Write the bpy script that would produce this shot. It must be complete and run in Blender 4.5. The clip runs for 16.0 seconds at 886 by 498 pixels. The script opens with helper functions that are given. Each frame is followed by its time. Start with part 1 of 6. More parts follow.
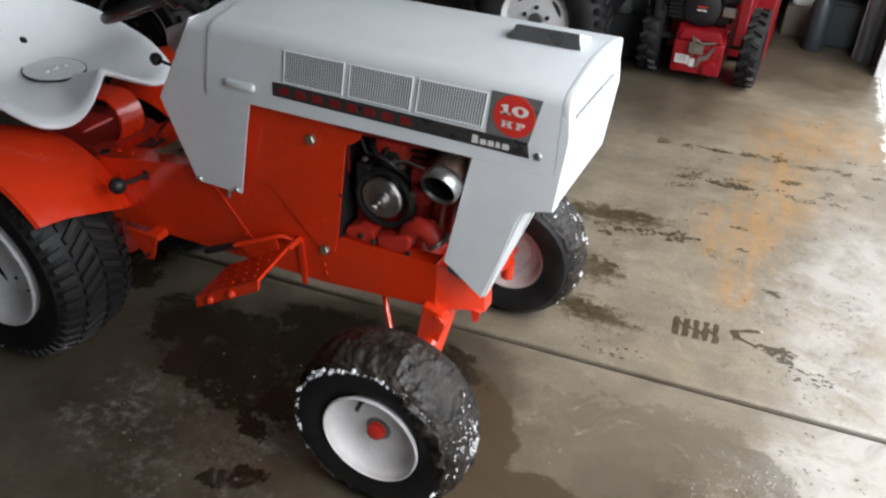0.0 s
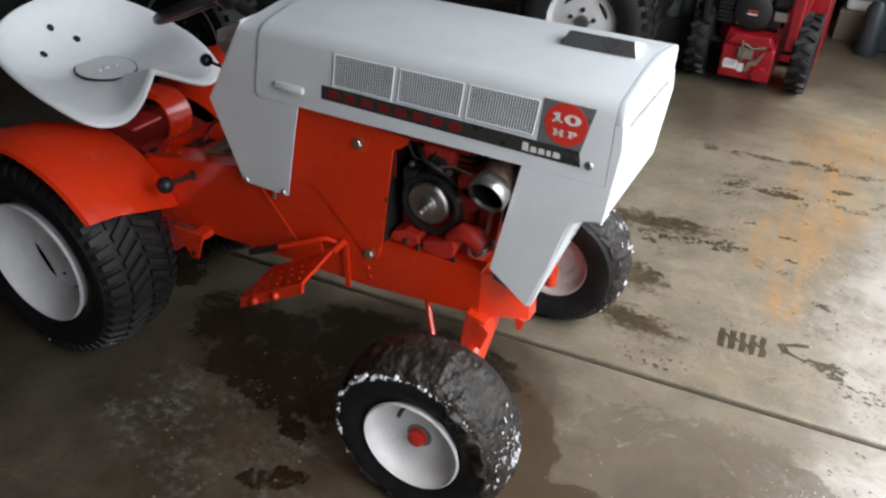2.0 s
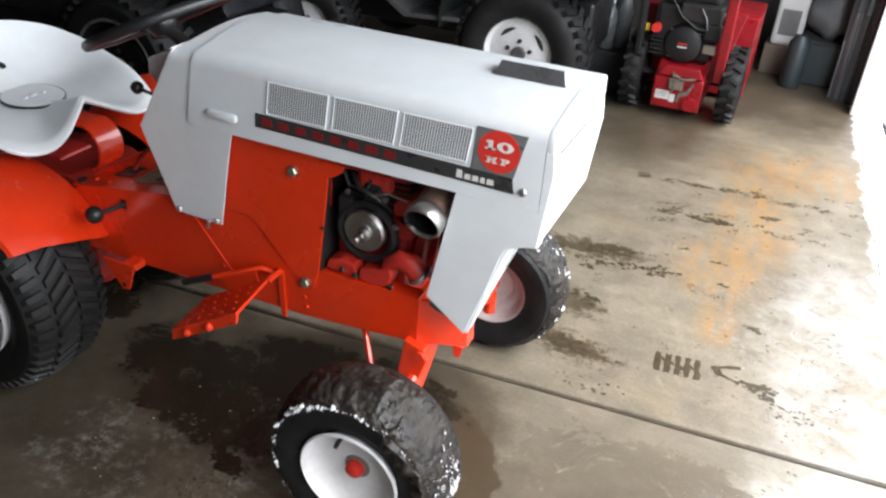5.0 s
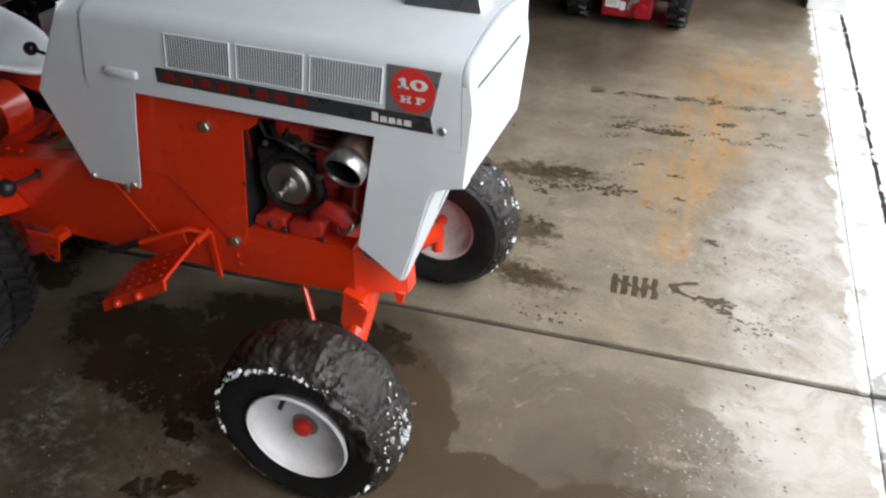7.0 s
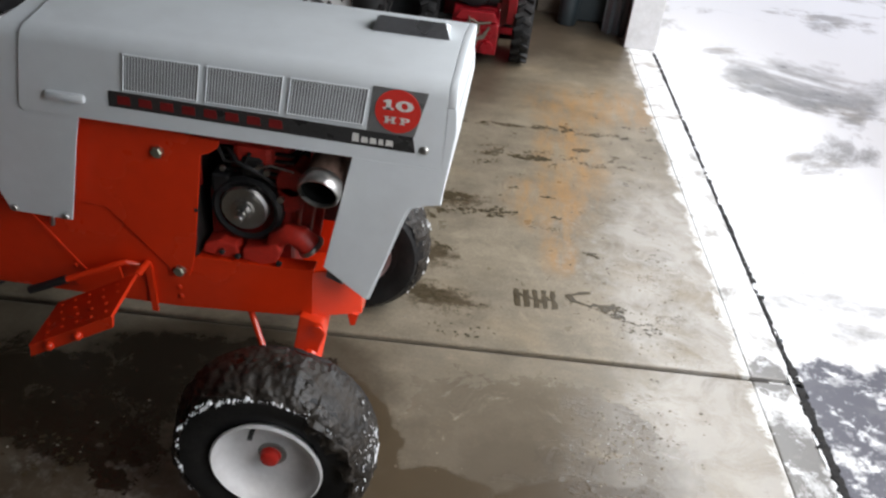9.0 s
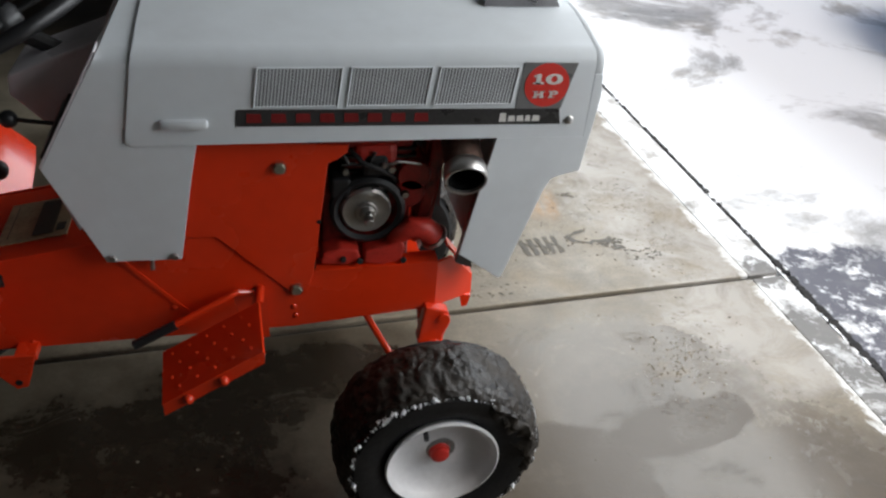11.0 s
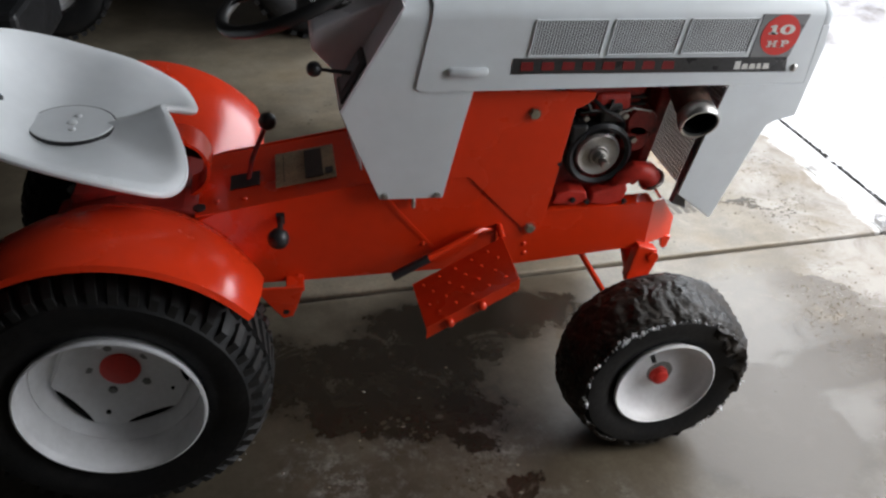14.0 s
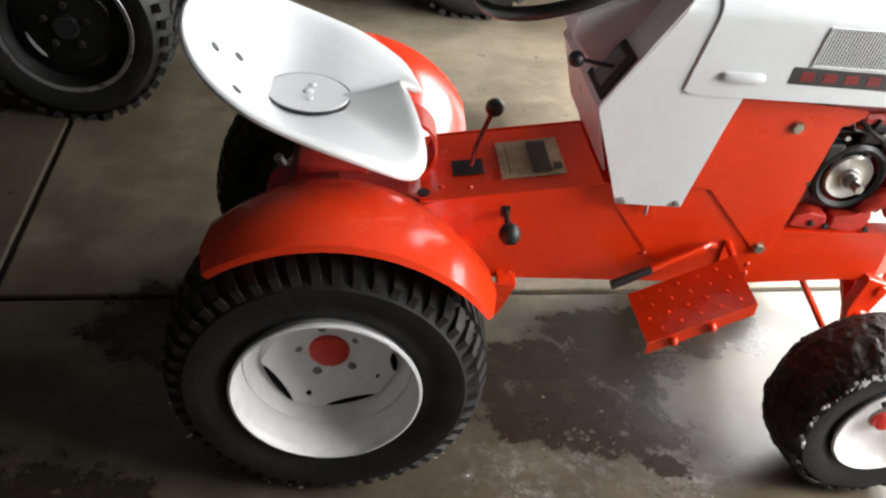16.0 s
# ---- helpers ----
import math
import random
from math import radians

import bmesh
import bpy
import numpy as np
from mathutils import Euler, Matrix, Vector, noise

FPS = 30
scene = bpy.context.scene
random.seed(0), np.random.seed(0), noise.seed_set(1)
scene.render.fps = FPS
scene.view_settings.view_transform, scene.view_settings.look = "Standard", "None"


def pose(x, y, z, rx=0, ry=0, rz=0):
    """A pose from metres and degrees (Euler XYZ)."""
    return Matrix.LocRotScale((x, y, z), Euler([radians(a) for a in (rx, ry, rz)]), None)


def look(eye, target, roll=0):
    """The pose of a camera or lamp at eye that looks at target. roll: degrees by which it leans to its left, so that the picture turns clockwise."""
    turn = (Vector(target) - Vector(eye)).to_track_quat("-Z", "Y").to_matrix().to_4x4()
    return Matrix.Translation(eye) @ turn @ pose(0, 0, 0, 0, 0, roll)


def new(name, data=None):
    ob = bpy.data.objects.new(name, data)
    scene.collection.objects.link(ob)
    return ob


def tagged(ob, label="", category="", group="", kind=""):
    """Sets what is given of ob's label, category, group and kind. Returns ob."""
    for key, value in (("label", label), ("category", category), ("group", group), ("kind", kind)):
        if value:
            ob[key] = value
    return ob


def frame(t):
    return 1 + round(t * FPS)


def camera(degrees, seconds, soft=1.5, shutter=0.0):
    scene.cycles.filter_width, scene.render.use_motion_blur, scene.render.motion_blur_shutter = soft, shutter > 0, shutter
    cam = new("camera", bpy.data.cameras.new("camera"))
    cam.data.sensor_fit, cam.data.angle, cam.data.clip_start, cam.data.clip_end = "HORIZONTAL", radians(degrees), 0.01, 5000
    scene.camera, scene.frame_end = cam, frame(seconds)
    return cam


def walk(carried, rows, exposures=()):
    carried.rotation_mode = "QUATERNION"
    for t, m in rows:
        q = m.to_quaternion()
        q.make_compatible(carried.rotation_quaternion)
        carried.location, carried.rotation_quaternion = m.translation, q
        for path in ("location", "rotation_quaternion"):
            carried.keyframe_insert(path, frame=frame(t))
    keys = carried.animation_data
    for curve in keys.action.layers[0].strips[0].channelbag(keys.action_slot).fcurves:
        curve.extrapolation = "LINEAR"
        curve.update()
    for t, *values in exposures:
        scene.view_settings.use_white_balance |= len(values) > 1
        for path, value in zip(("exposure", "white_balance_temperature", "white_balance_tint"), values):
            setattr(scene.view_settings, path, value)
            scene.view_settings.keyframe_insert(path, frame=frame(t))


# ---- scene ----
cam = camera(58.1, 16.0, soft=2.4)
PATH = [
    (0, (0.57, -1.388, 1.359), (-0.118, 0.145, 0.273), 2.4),
    (0.5, (0.564, -1.387, 1.357), (-0.137, 0.132, 0.26), 2.4),
    (1, (0.574, -1.383, 1.355), (-0.09, 0.196, 0.322), 2.7),
    (1.5, (0.569, -1.377, 1.369), (-0.091, 0.178, 0.298), 2.4),
    (2, (0.542, -1.379, 1.363), (-0.223, 0.113, 0.272), 2.1),
    (2.5, (0.512, -1.397, 1.359), (-0.325, 0.043, 0.253), 3.3),
    (3, (0.49, -1.413, 1.361), (-0.411, -0.013, 0.254), 3.6),
    (3.5, (0.489, -1.419, 1.351), (-0.352, 0.012, 0.235), 5.2),
    (4, (0.511, -1.406, 1.369), (-0.373, 0.049, 0.319), 2.7),
    (4.5, (0.531, -1.397, 1.367), (-0.242, 0.131, 0.334), 3.7),
    (5, (0.556, -1.373, 1.36), (-0.104, 0.215, 0.337), 3.9),
    (5.2, (0.571, -1.362, 1.359), (-0.066, 0.218, 0.311), 3.0),
    (7.3, (0.61, -1.265, 1.358), (0.038, 0.245, 0.178), -0.1),
    (7.5, (0.595, -1.277, 1.364), (-0.016, 0.22, 0.187), 0.2),
    (8, (0.531, -1.304, 1.351), (0.115, 0.265, 0.183), 1.3),
    (8.5, (0.427, -1.357, 1.346), (0.19, 0.296, 0.246), 3.0),
    (9, (0.339, -1.402, 1.345), (0.231, 0.277, 0.263), 6.6),
    (9.5, (0.244, -1.321, 1.314), (0.103, 0.396, 0.299), 4.7),
    (10, (0.101, -1.285, 1.307), (-0.014, 0.3, 0.092), 4.2),
    (10.2, (0.033, -1.317, 1.317), (0.02, 0.311, 0.155), 4.5),
    (12.3, (-0.619, -1.405, 1.333), (0.107, 0.085, 0.214), 4.8),
    (12.5, (-0.632, -1.442, 1.326), (0.14, 0.083, 0.286), 4.2),
    (13, (-0.634, -1.465, 1.34), (0.1, 0.061, 0.276), 3.5),
    (13.5, (-0.666, -1.455, 1.313), (-0.116, 0.094, 0.173), 3.6),
    (14, (-0.695, -1.464, 1.307), (-0.342, 0.13, 0.152), 3.8),
    (14.5, (-0.745, -1.459, 1.308), (-0.558, 0.153, 0.138), 5.9),
    (15, (-0.813, -1.449, 1.294), (-0.716, 0.149, 0.095), 8.0),
    (15.5, (-0.889, -1.435, 1.284), (-0.81, 0.17, 0.092), 6.5),
    (16, (-0.986, -1.345, 1.258), (-0.77, 0.244, 0.062), 7.1),
]
walk(cam, [(t, look(eye, target, roll)) for t, eye, target, roll in PATH], [(0.0, 0.35, 6500.0, 10.0), (1.5, 0.33, 6500.0, 10.0), (2.0, 0.35, 6500.0, 10.0), (2.5, 0.7, 6500.0, 10.0), (3.0, 0.97, 6500.0, 10.0), (3.5, 0.95, 6500.0, 10.0), (4.0, 1.0, 6500.0, 10.0), (5.0, 0.9, 6500.0, 10.0), (7.5, 0.22, 6500.0, 10.0), (8.5, 0.15, 6400.0, 10.0), (9.0, 0.02, 6560.0, 10.0), (9.5, -0.25, 6560.0, 10.0), (10.2, -0.3, 6560.0, 10.0), (12.5, 0.8, 6520.0, 5.0), (13.0, 0.20, 6520.0, 6.0), (13.5, 0.0, 6520.0, 8.0), (14.0, 0.4, 6520.0, 10.0), (14.5, 1.03, 6550.0, 10.0), (15.0, 1.43, 6700.0, 10.0), (15.5, 1.76, 6900.0, 10.0), (16.0, 1.84, 7000.0, 10.0)])

# ---------------- world and light ----------------
world = bpy.data.worlds.new("overcast_sky")
scene.world = world
world.use_nodes = True
wn = world.node_tree
sky = wn.nodes.new("ShaderNodeTexSky")
sky.sky_type = "NISHITA"
sky.sun_disc = False
sky.sun_elevation, sky.sun_rotation = radians(62), radians(117)
sky.air_density, sky.dust_density, sky.ozone_density = 1.0, 4.0, 1.0
wn.links.new(sky.outputs["Color"], wn.nodes["Background"].inputs["Color"])
wn.nodes["Background"].inputs["Strength"].default_value = 0.15

sun = bpy.data.lights.new("sun", "SUN")
sun.energy, sun.angle, sun.color = 1.1, radians(25), (1.0, 0.97, 0.93)
sun_ob = new("sun", sun)
sun_ob.matrix_basis = look((5, -2.5, 10.5), (0, 0, 0))

door_sky = bpy.data.lights.new("door_daylight", "AREA")
door_sky.shape, door_sky.size, door_sky.size_y = "RECTANGLE", 1.2, 4.8
door_sky.energy, door_sky.color = 82.0, (0.93, 0.97, 1.0)
door_ob = new("door_daylight", door_sky)
door_ob.matrix_basis = pose(1.42, 0.7, 1.53, 0, 68, 0)

# ---------------- materials ----------------


def mat(name, color, rough=0.5, metal=0.0, var=0.12, scale=8.0, bump=0.0, bump_scale=60.0, spec=0.5, dirt=None, dirt_amount=0.0, dirt_scale=5.0, coat=0.0, rough_var=0.1):
    """A procedural surface: base colour with two scales of variation, dirt patches, uneven gloss and fine relief."""
    m = bpy.data.materials.new(name)
    m.use_nodes = True
    t = m.node_tree
    n, l = t.nodes, t.links
    b = n["Principled BSDF"]
    b.inputs["Metallic"].default_value = metal
    b.inputs["Specular IOR Level"].default_value = spec
    b.inputs["Coat Weight"].default_value = coat
    b.inputs["Coat Roughness"].default_value = 0.12
    tc = n.new("ShaderNodeTexCoord")
    n1 = n.new("ShaderNodeTexNoise")
    n1.inputs["Scale"].default_value = scale
    n1.inputs["Detail"].default_value = 6
    n2 = n.new("ShaderNodeTexNoise")
    n2.inputs["Scale"].default_value = scale * 9
    n2.inputs["Detail"].default_value = 4
    for q in (n1, n2):
        l.new(tc.outputs["Object"], q.inputs["Vector"])
    add = n.new("ShaderNodeMath")
    add.operation = "ADD"
    l.new(n1.outputs["Fac"], add.inputs[0])
    l.new(n2.outputs["Fac"], add.inputs[1])
    ramp = n.new("ShaderNodeMapRange")
    ramp.inputs["From Min"].default_value, ramp.inputs["From Max"].default_value = 0.7, 1.3
    ramp.inputs["To Min"].default_value, ramp.inputs["To Max"].default_value = 1 - var, 1 + var
    l.new(add.outputs[0], ramp.inputs["Value"])
    mul = n.new("ShaderNodeMix")
    mul.data_type, mul.blend_type = "RGBA", "MULTIPLY"
    mul.inputs["Factor"].default_value = 1.0
    mul.inputs["A"].default_value = (*color, 1)
    l.new(ramp.outputs["Result"], mul.inputs["B"])
    last = mul.outputs["Result"]
    if dirt:
        n3 = n.new("ShaderNodeTexNoise")
        n3.inputs["Scale"].default_value = dirt_scale
        n3.inputs["Detail"].default_value = 9
        n3.inputs["Roughness"].default_value = 0.65
        l.new(tc.outputs["Object"], n3.inputs["Vector"])
        dr = n.new("ShaderNodeMapRange")
        dr.interpolation_type = "SMOOTHSTEP"
        dr.inputs["From Min"].default_value, dr.inputs["From Max"].default_value = 0.42, 0.72
        dr.inputs["To Max"].default_value = dirt_amount
        l.new(n3.outputs["Fac"], dr.inputs["Value"])
        mx = n.new("ShaderNodeMix")
        mx.data_type = "RGBA"
        l.new(dr.outputs["Result"], mx.inputs["Factor"])
        l.new(last, mx.inputs["A"])
        mx.inputs["B"].default_value = (*dirt, 1)
        last = mx.outputs["Result"]
    l.new(last, b.inputs["Base Color"])
    rr = n.new("ShaderNodeMapRange")
    rr.inputs["From Min"].default_value, rr.inputs["From Max"].default_value = 0.3, 0.7
    rr.inputs["To Min"].default_value, rr.inputs["To Max"].default_value = max(0.02, rough - rough_var), min(1, rough + rough_var)
    l.new(n1.outputs["Fac"], rr.inputs["Value"])
    l.new(rr.outputs["Result"], b.inputs["Roughness"])
    if bump:
        n4 = n.new("ShaderNodeTexNoise")
        n4.inputs["Scale"].default_value = bump_scale
        n4.inputs["Detail"].default_value = 5
        l.new(tc.outputs["Object"], n4.inputs["Vector"])
        bp = n.new("ShaderNodeBump")
        bp.inputs["Strength"].default_value = bump
        bp.inputs["Distance"].default_value = 0.004
        l.new(n4.outputs["Fac"], bp.inputs["Height"])
        l.new(bp.outputs["Normal"], b.inputs["Normal"])
    return m


WHITE = mat("white_enamel", (0.70, 0.73, 0.745), 0.36, var=0.03, scale=3, bump=0.05, bump_scale=25, dirt=(0.55, 0.55, 0.54), dirt_amount=0.3, dirt_scale=4)
SEATW = mat("seat_white_enamel", (0.72, 0.74, 0.75), 0.34, var=0.03, scale=4, bump=0.03, bump_scale=25)
RIMW = mat("rim_white_paint", (0.76, 0.76, 0.765), 0.40, var=0.05, scale=10, bump=0.05, dirt=(0.48, 0.46, 0.45), dirt_amount=0.4, dirt_scale=9)
ORANGE = mat("orange_red_enamel", (0.74, 0.039, 0.007), 0.24, var=0.05, scale=4, bump=0.035, bump_scale=30, dirt=(0.54, 0.028, 0.008), dirt_amount=0.18, dirt_scale=2.5, coat=0.35)
ENGINE = mat("engine_red_paint", (0.40, 0.022, 0.016), 0.42, var=0.2, scale=14, bump=0.25, bump_scale=120, dirt=(0.012, 0.009, 0.009), dirt_amount=0.92, dirt_scale=11)
CASTRED = mat("cast_red_paint", (0.52, 0.030, 0.018), 0.42, var=0.15, scale=16, bump=0.2, bump_scale=110, dirt=(0.05, 0.010, 0.009), dirt_amount=0.6, dirt_scale=13)
HUBRED = mat("hub_red_paint", (0.62, 0.028, 0.018), 0.45, var=0.1, scale=20)
# rim white with the shade and red bounce of its back put into the colour
RIMBACK = mat("rim_back_shaded", (0.48, 0.40, 0.39), 0.6, var=0.15, scale=12)
RUBBER = mat("tyre_rubber", (0.0075, 0.0075, 0.008), 0.62, var=0.35, scale=14, bump=0.3, bump_scale=90, spec=0.35, dirt=(0.026, 0.024, 0.022), dirt_amount=0.55, dirt_scale=10)
MUD = mat("tyre_mud", (0.026, 0.021, 0.0165), 0.46, var=0.7, scale=20, bump=0.9, bump_scale=110, spec=0.40, dirt=(0.007, 0.006, 0.005), dirt_amount=0.85, dirt_scale=16, rough_var=0.25)
SNOW = mat("packed_snow", (0.82, 0.84, 0.86), 0.7, var=0.06, scale=30, bump=0.6, bump_scale=150)
BLACKPL = mat("black_plastic", (0.014, 0.014, 0.015), 0.38, var=0.2, scale=20)
DARKMET = mat("dark_metal", (0.045, 0.043, 0.042), 0.5, metal=0.6, var=0.3, scale=20, bump=0.2)
STEEL = mat("bright_steel", (0.50, 0.49, 0.47), 0.36, metal=1.0, var=0.12, scale=25, bump=0.15, bump_scale=140)
# rubber with a slightly paler base than the tyre's, for the ribs
TREAD = mat("pale_tread_rubber", (0.011, 0.0105, 0.010), 0.6, var=0.45, scale=16, bump=0.3, bump_scale=90, dirt=(0.020, 0.018, 0.016), dirt_amount=0.5, dirt_scale=9)
SCOOPF = mat("scoop_bright_metal", (0.30, 0.30, 0.31), 0.28, metal=0.85, var=0.08, scale=12)
PLATEDARK = mat("worn_plate_print", (0.06, 0.05, 0.04), 0.5, var=0.5, scale=40)
LUGGREY = mat("dull_lug_nut", (0.22, 0.22, 0.21), 0.5, metal=0.3, var=0.2, scale=60)
# black for exhaust soot and for the shade painted in slots and holes
SOOT_SHADE = mat("soot_shade_black", (0.004, 0.004, 0.004), 0.95, var=0.2, scale=30, spec=0.1)
REDPAINT = mat("dull_red_paint", (0.22, 0.012, 0.008), 0.42, var=0.15, scale=8, dirt=(0.16, 0.015, 0.01), dirt_amount=0.5, dirt_scale=7)
ZINC = mat("zinc_bolt", (0.42, 0.42, 0.33), 0.4, metal=0.8, var=0.2, scale=60)
RUSTY = mat("heat_browned_steel", (0.17, 0.105, 0.08), 0.5, metal=0.65, var=0.35, scale=18, bump=0.3, dirt=(0.07, 0.05, 0.045), dirt_amount=0.7, dirt_scale=12)
GREYMET = mat("grey_satin_metal", (0.13, 0.13, 0.135), 0.34, metal=0.4, var=0.1, scale=12)
SCREENW = mat("screen_grey_paint", (0.78, 0.80, 0.81), 0.45, var=0.08, scale=30)
SCREEND = mat("screen_shadow_grey", (0.10, 0.105, 0.11), 0.6, var=0.2, scale=30)
DECALG = mat("decal_grey_foil", (0.20, 0.20, 0.20), 0.35, metal=0.35, var=0.1, scale=30)
DECALB = mat("decal_dark_grey", (0.045, 0.044, 0.044), 0.35, metal=0.2, var=0.2, scale=20)
DECALR = mat("decal_red", (0.62, 0.035, 0.025), 0.38, var=0.08, scale=30)
DECALR2 = mat("decal_dull_red", (0.19, 0.012, 0.012), 0.4, var=0.25, scale=40)
DECALW = mat("decal_cream", (0.68, 0.66, 0.62), 0.4, var=0.1, scale=40)
BROWNPL = mat("worn_brass_plate", (0.40, 0.31, 0.19), 0.5, metal=0.1, var=0.35, scale=22)
DKGREEN = mat("dark_green_paint", (0.012, 0.018, 0.016), 0.35, var=0.3, scale=6, dirt=(0.02, 0.02, 0.018), dirt_amount=0.6)
BLACKPAINT = mat("black_car_paint", (0.008, 0.009, 0.012), 0.18, var=0.2, scale=4, coat=0.6, dirt=(0.05, 0.05, 0.052), dirt_amount=0.35, dirt_scale=3)
SBRED = mat("snow_blower_red", (0.27, 0.007, 0.013), 0.35, var=0.12, scale=9, dirt=(0.08, 0.010, 0.010), dirt_amount=0.6, dirt_scale=7)
WALLP = mat("dusty_dark_boarding", (0.07, 0.066, 0.062), 0.85, var=0.08, scale=3, bump=0.1, dirt=(0.05, 0.05, 0.045), dirt_amount=0.6, dirt_scale=1.5)
CEILP = mat("ceiling_board", (0.07, 0.067, 0.064), 0.9, var=0.06, scale=2)
TRIMW = mat("rim_white_paint", (0.74, 0.74, 0.75), 0.40, var=0.05, scale=10, bump=0.05, dirt=(0.48, 0.46, 0.45), dirt_amount=0.4, dirt_scale=9)
CLEARPL = mat("cloudy_bottle_plastic", (0.13, 0.14, 0.145), 0.25, var=0.15, scale=14, spec=0.6)
GREYPL = mat("grey_plastic", (0.16, 0.17, 0.18), 0.45, var=0.15, scale=8)
WHITEPL = mat("white_jug_plastic", (0.66, 0.66, 0.65), 0.4, var=0.06, scale=10)
BLUEGREY = mat("teal_grey_plastic", (0.030, 0.041, 0.046), 0.4, var=0.15, scale=9)
DUSTBLUE = mat("dark_fabric", (0.03, 0.032, 0.035), 0.85, var=0.3, scale=9, bump=0.5, bump_scale=30)


def node(t, kind, **kw):
    q = t.nodes.new(kind)
    for k, v in kw.items():
        q.inputs[k].default_value = v
    return q


def blob(t, pos, cx, cy, rx, ry, turn=0.0, wob=0.35, edge=0.25, nscale=6.0, seedz=0.0):
    """A mask in the floor plane: 1 inside a wobbling ellipse, 0 outside."""
    mp = t.nodes.new("ShaderNodeMapping")
    mp.vector_type = "TEXTURE"
    mp.inputs["Location"].default_value = (cx, cy, 0)
    mp.inputs["Rotation"].default_value = (0, 0, radians(turn))
    mp.inputs["Scale"].default_value = (rx, ry, 1)
    t.links.new(pos, mp.inputs["Vector"])
    ln = t.nodes.new("ShaderNodeVectorMath")
    ln.operation = "LENGTH"
    t.links.new(mp.outputs["Vector"], ln.inputs[0])
    nz = node(t, "ShaderNodeTexNoise", Scale=nscale, Detail=10.0, Roughness=0.72)
    off = t.nodes.new("ShaderNodeVectorMath")
    off.operation = "ADD"
    off.inputs[1].default_value = (seedz, seedz * 0.7, seedz)
    t.links.new(pos, off.inputs[0])
    t.links.new(off.outputs["Vector"], nz.inputs["Vector"])
    m1 = t.nodes.new("ShaderNodeMath")
    m1.operation = "MULTIPLY_ADD"
    t.links.new(nz.outputs["Fac"], m1.inputs[0])
    m1.inputs[1].default_value = wob * 2
    t.links.new(ln.outputs["Value"], m1.inputs[2])
    r = t.nodes.new("ShaderNodeMapRange")
    r.interpolation_type = "SMOOTHSTEP"
    r.inputs["From Min"].default_value = 1 + wob - edge / 2
    r.inputs["From Max"].default_value = 1 + wob + edge / 2
    r.inputs["To Min"].default_value, r.inputs["To Max"].default_value = 1, 0
    t.links.new(m1.outputs[0], r.inputs["Value"])
    return r.outputs["Result"]


def union(t, masks, gain=1.0):
    last = masks[0]
    for q in masks[1:]:
        m = t.nodes.new("ShaderNodeMath")
        m.operation = "MAXIMUM"
        t.links.new(last, m.inputs[0])
        t.links.new(q, m.inputs[1])
        last = m.outputs[0]
    m = t.nodes.new("ShaderNodeMath")
    m.operation = "MULTIPLY"
    t.links.new(last, m.inputs[0])
    m.inputs[1].default_value = gain
    return m.outputs[0]


def over(t, base, colour, mask):
    m = t.nodes.new("ShaderNodeMix")
    m.data_type = "RGBA"
    t.links.new(mask, m.inputs["Factor"])
    t.links.new(base, m.inputs["A"])
    m.inputs["B"].default_value = (*colour, 1)
    return m.outputs["Result"]


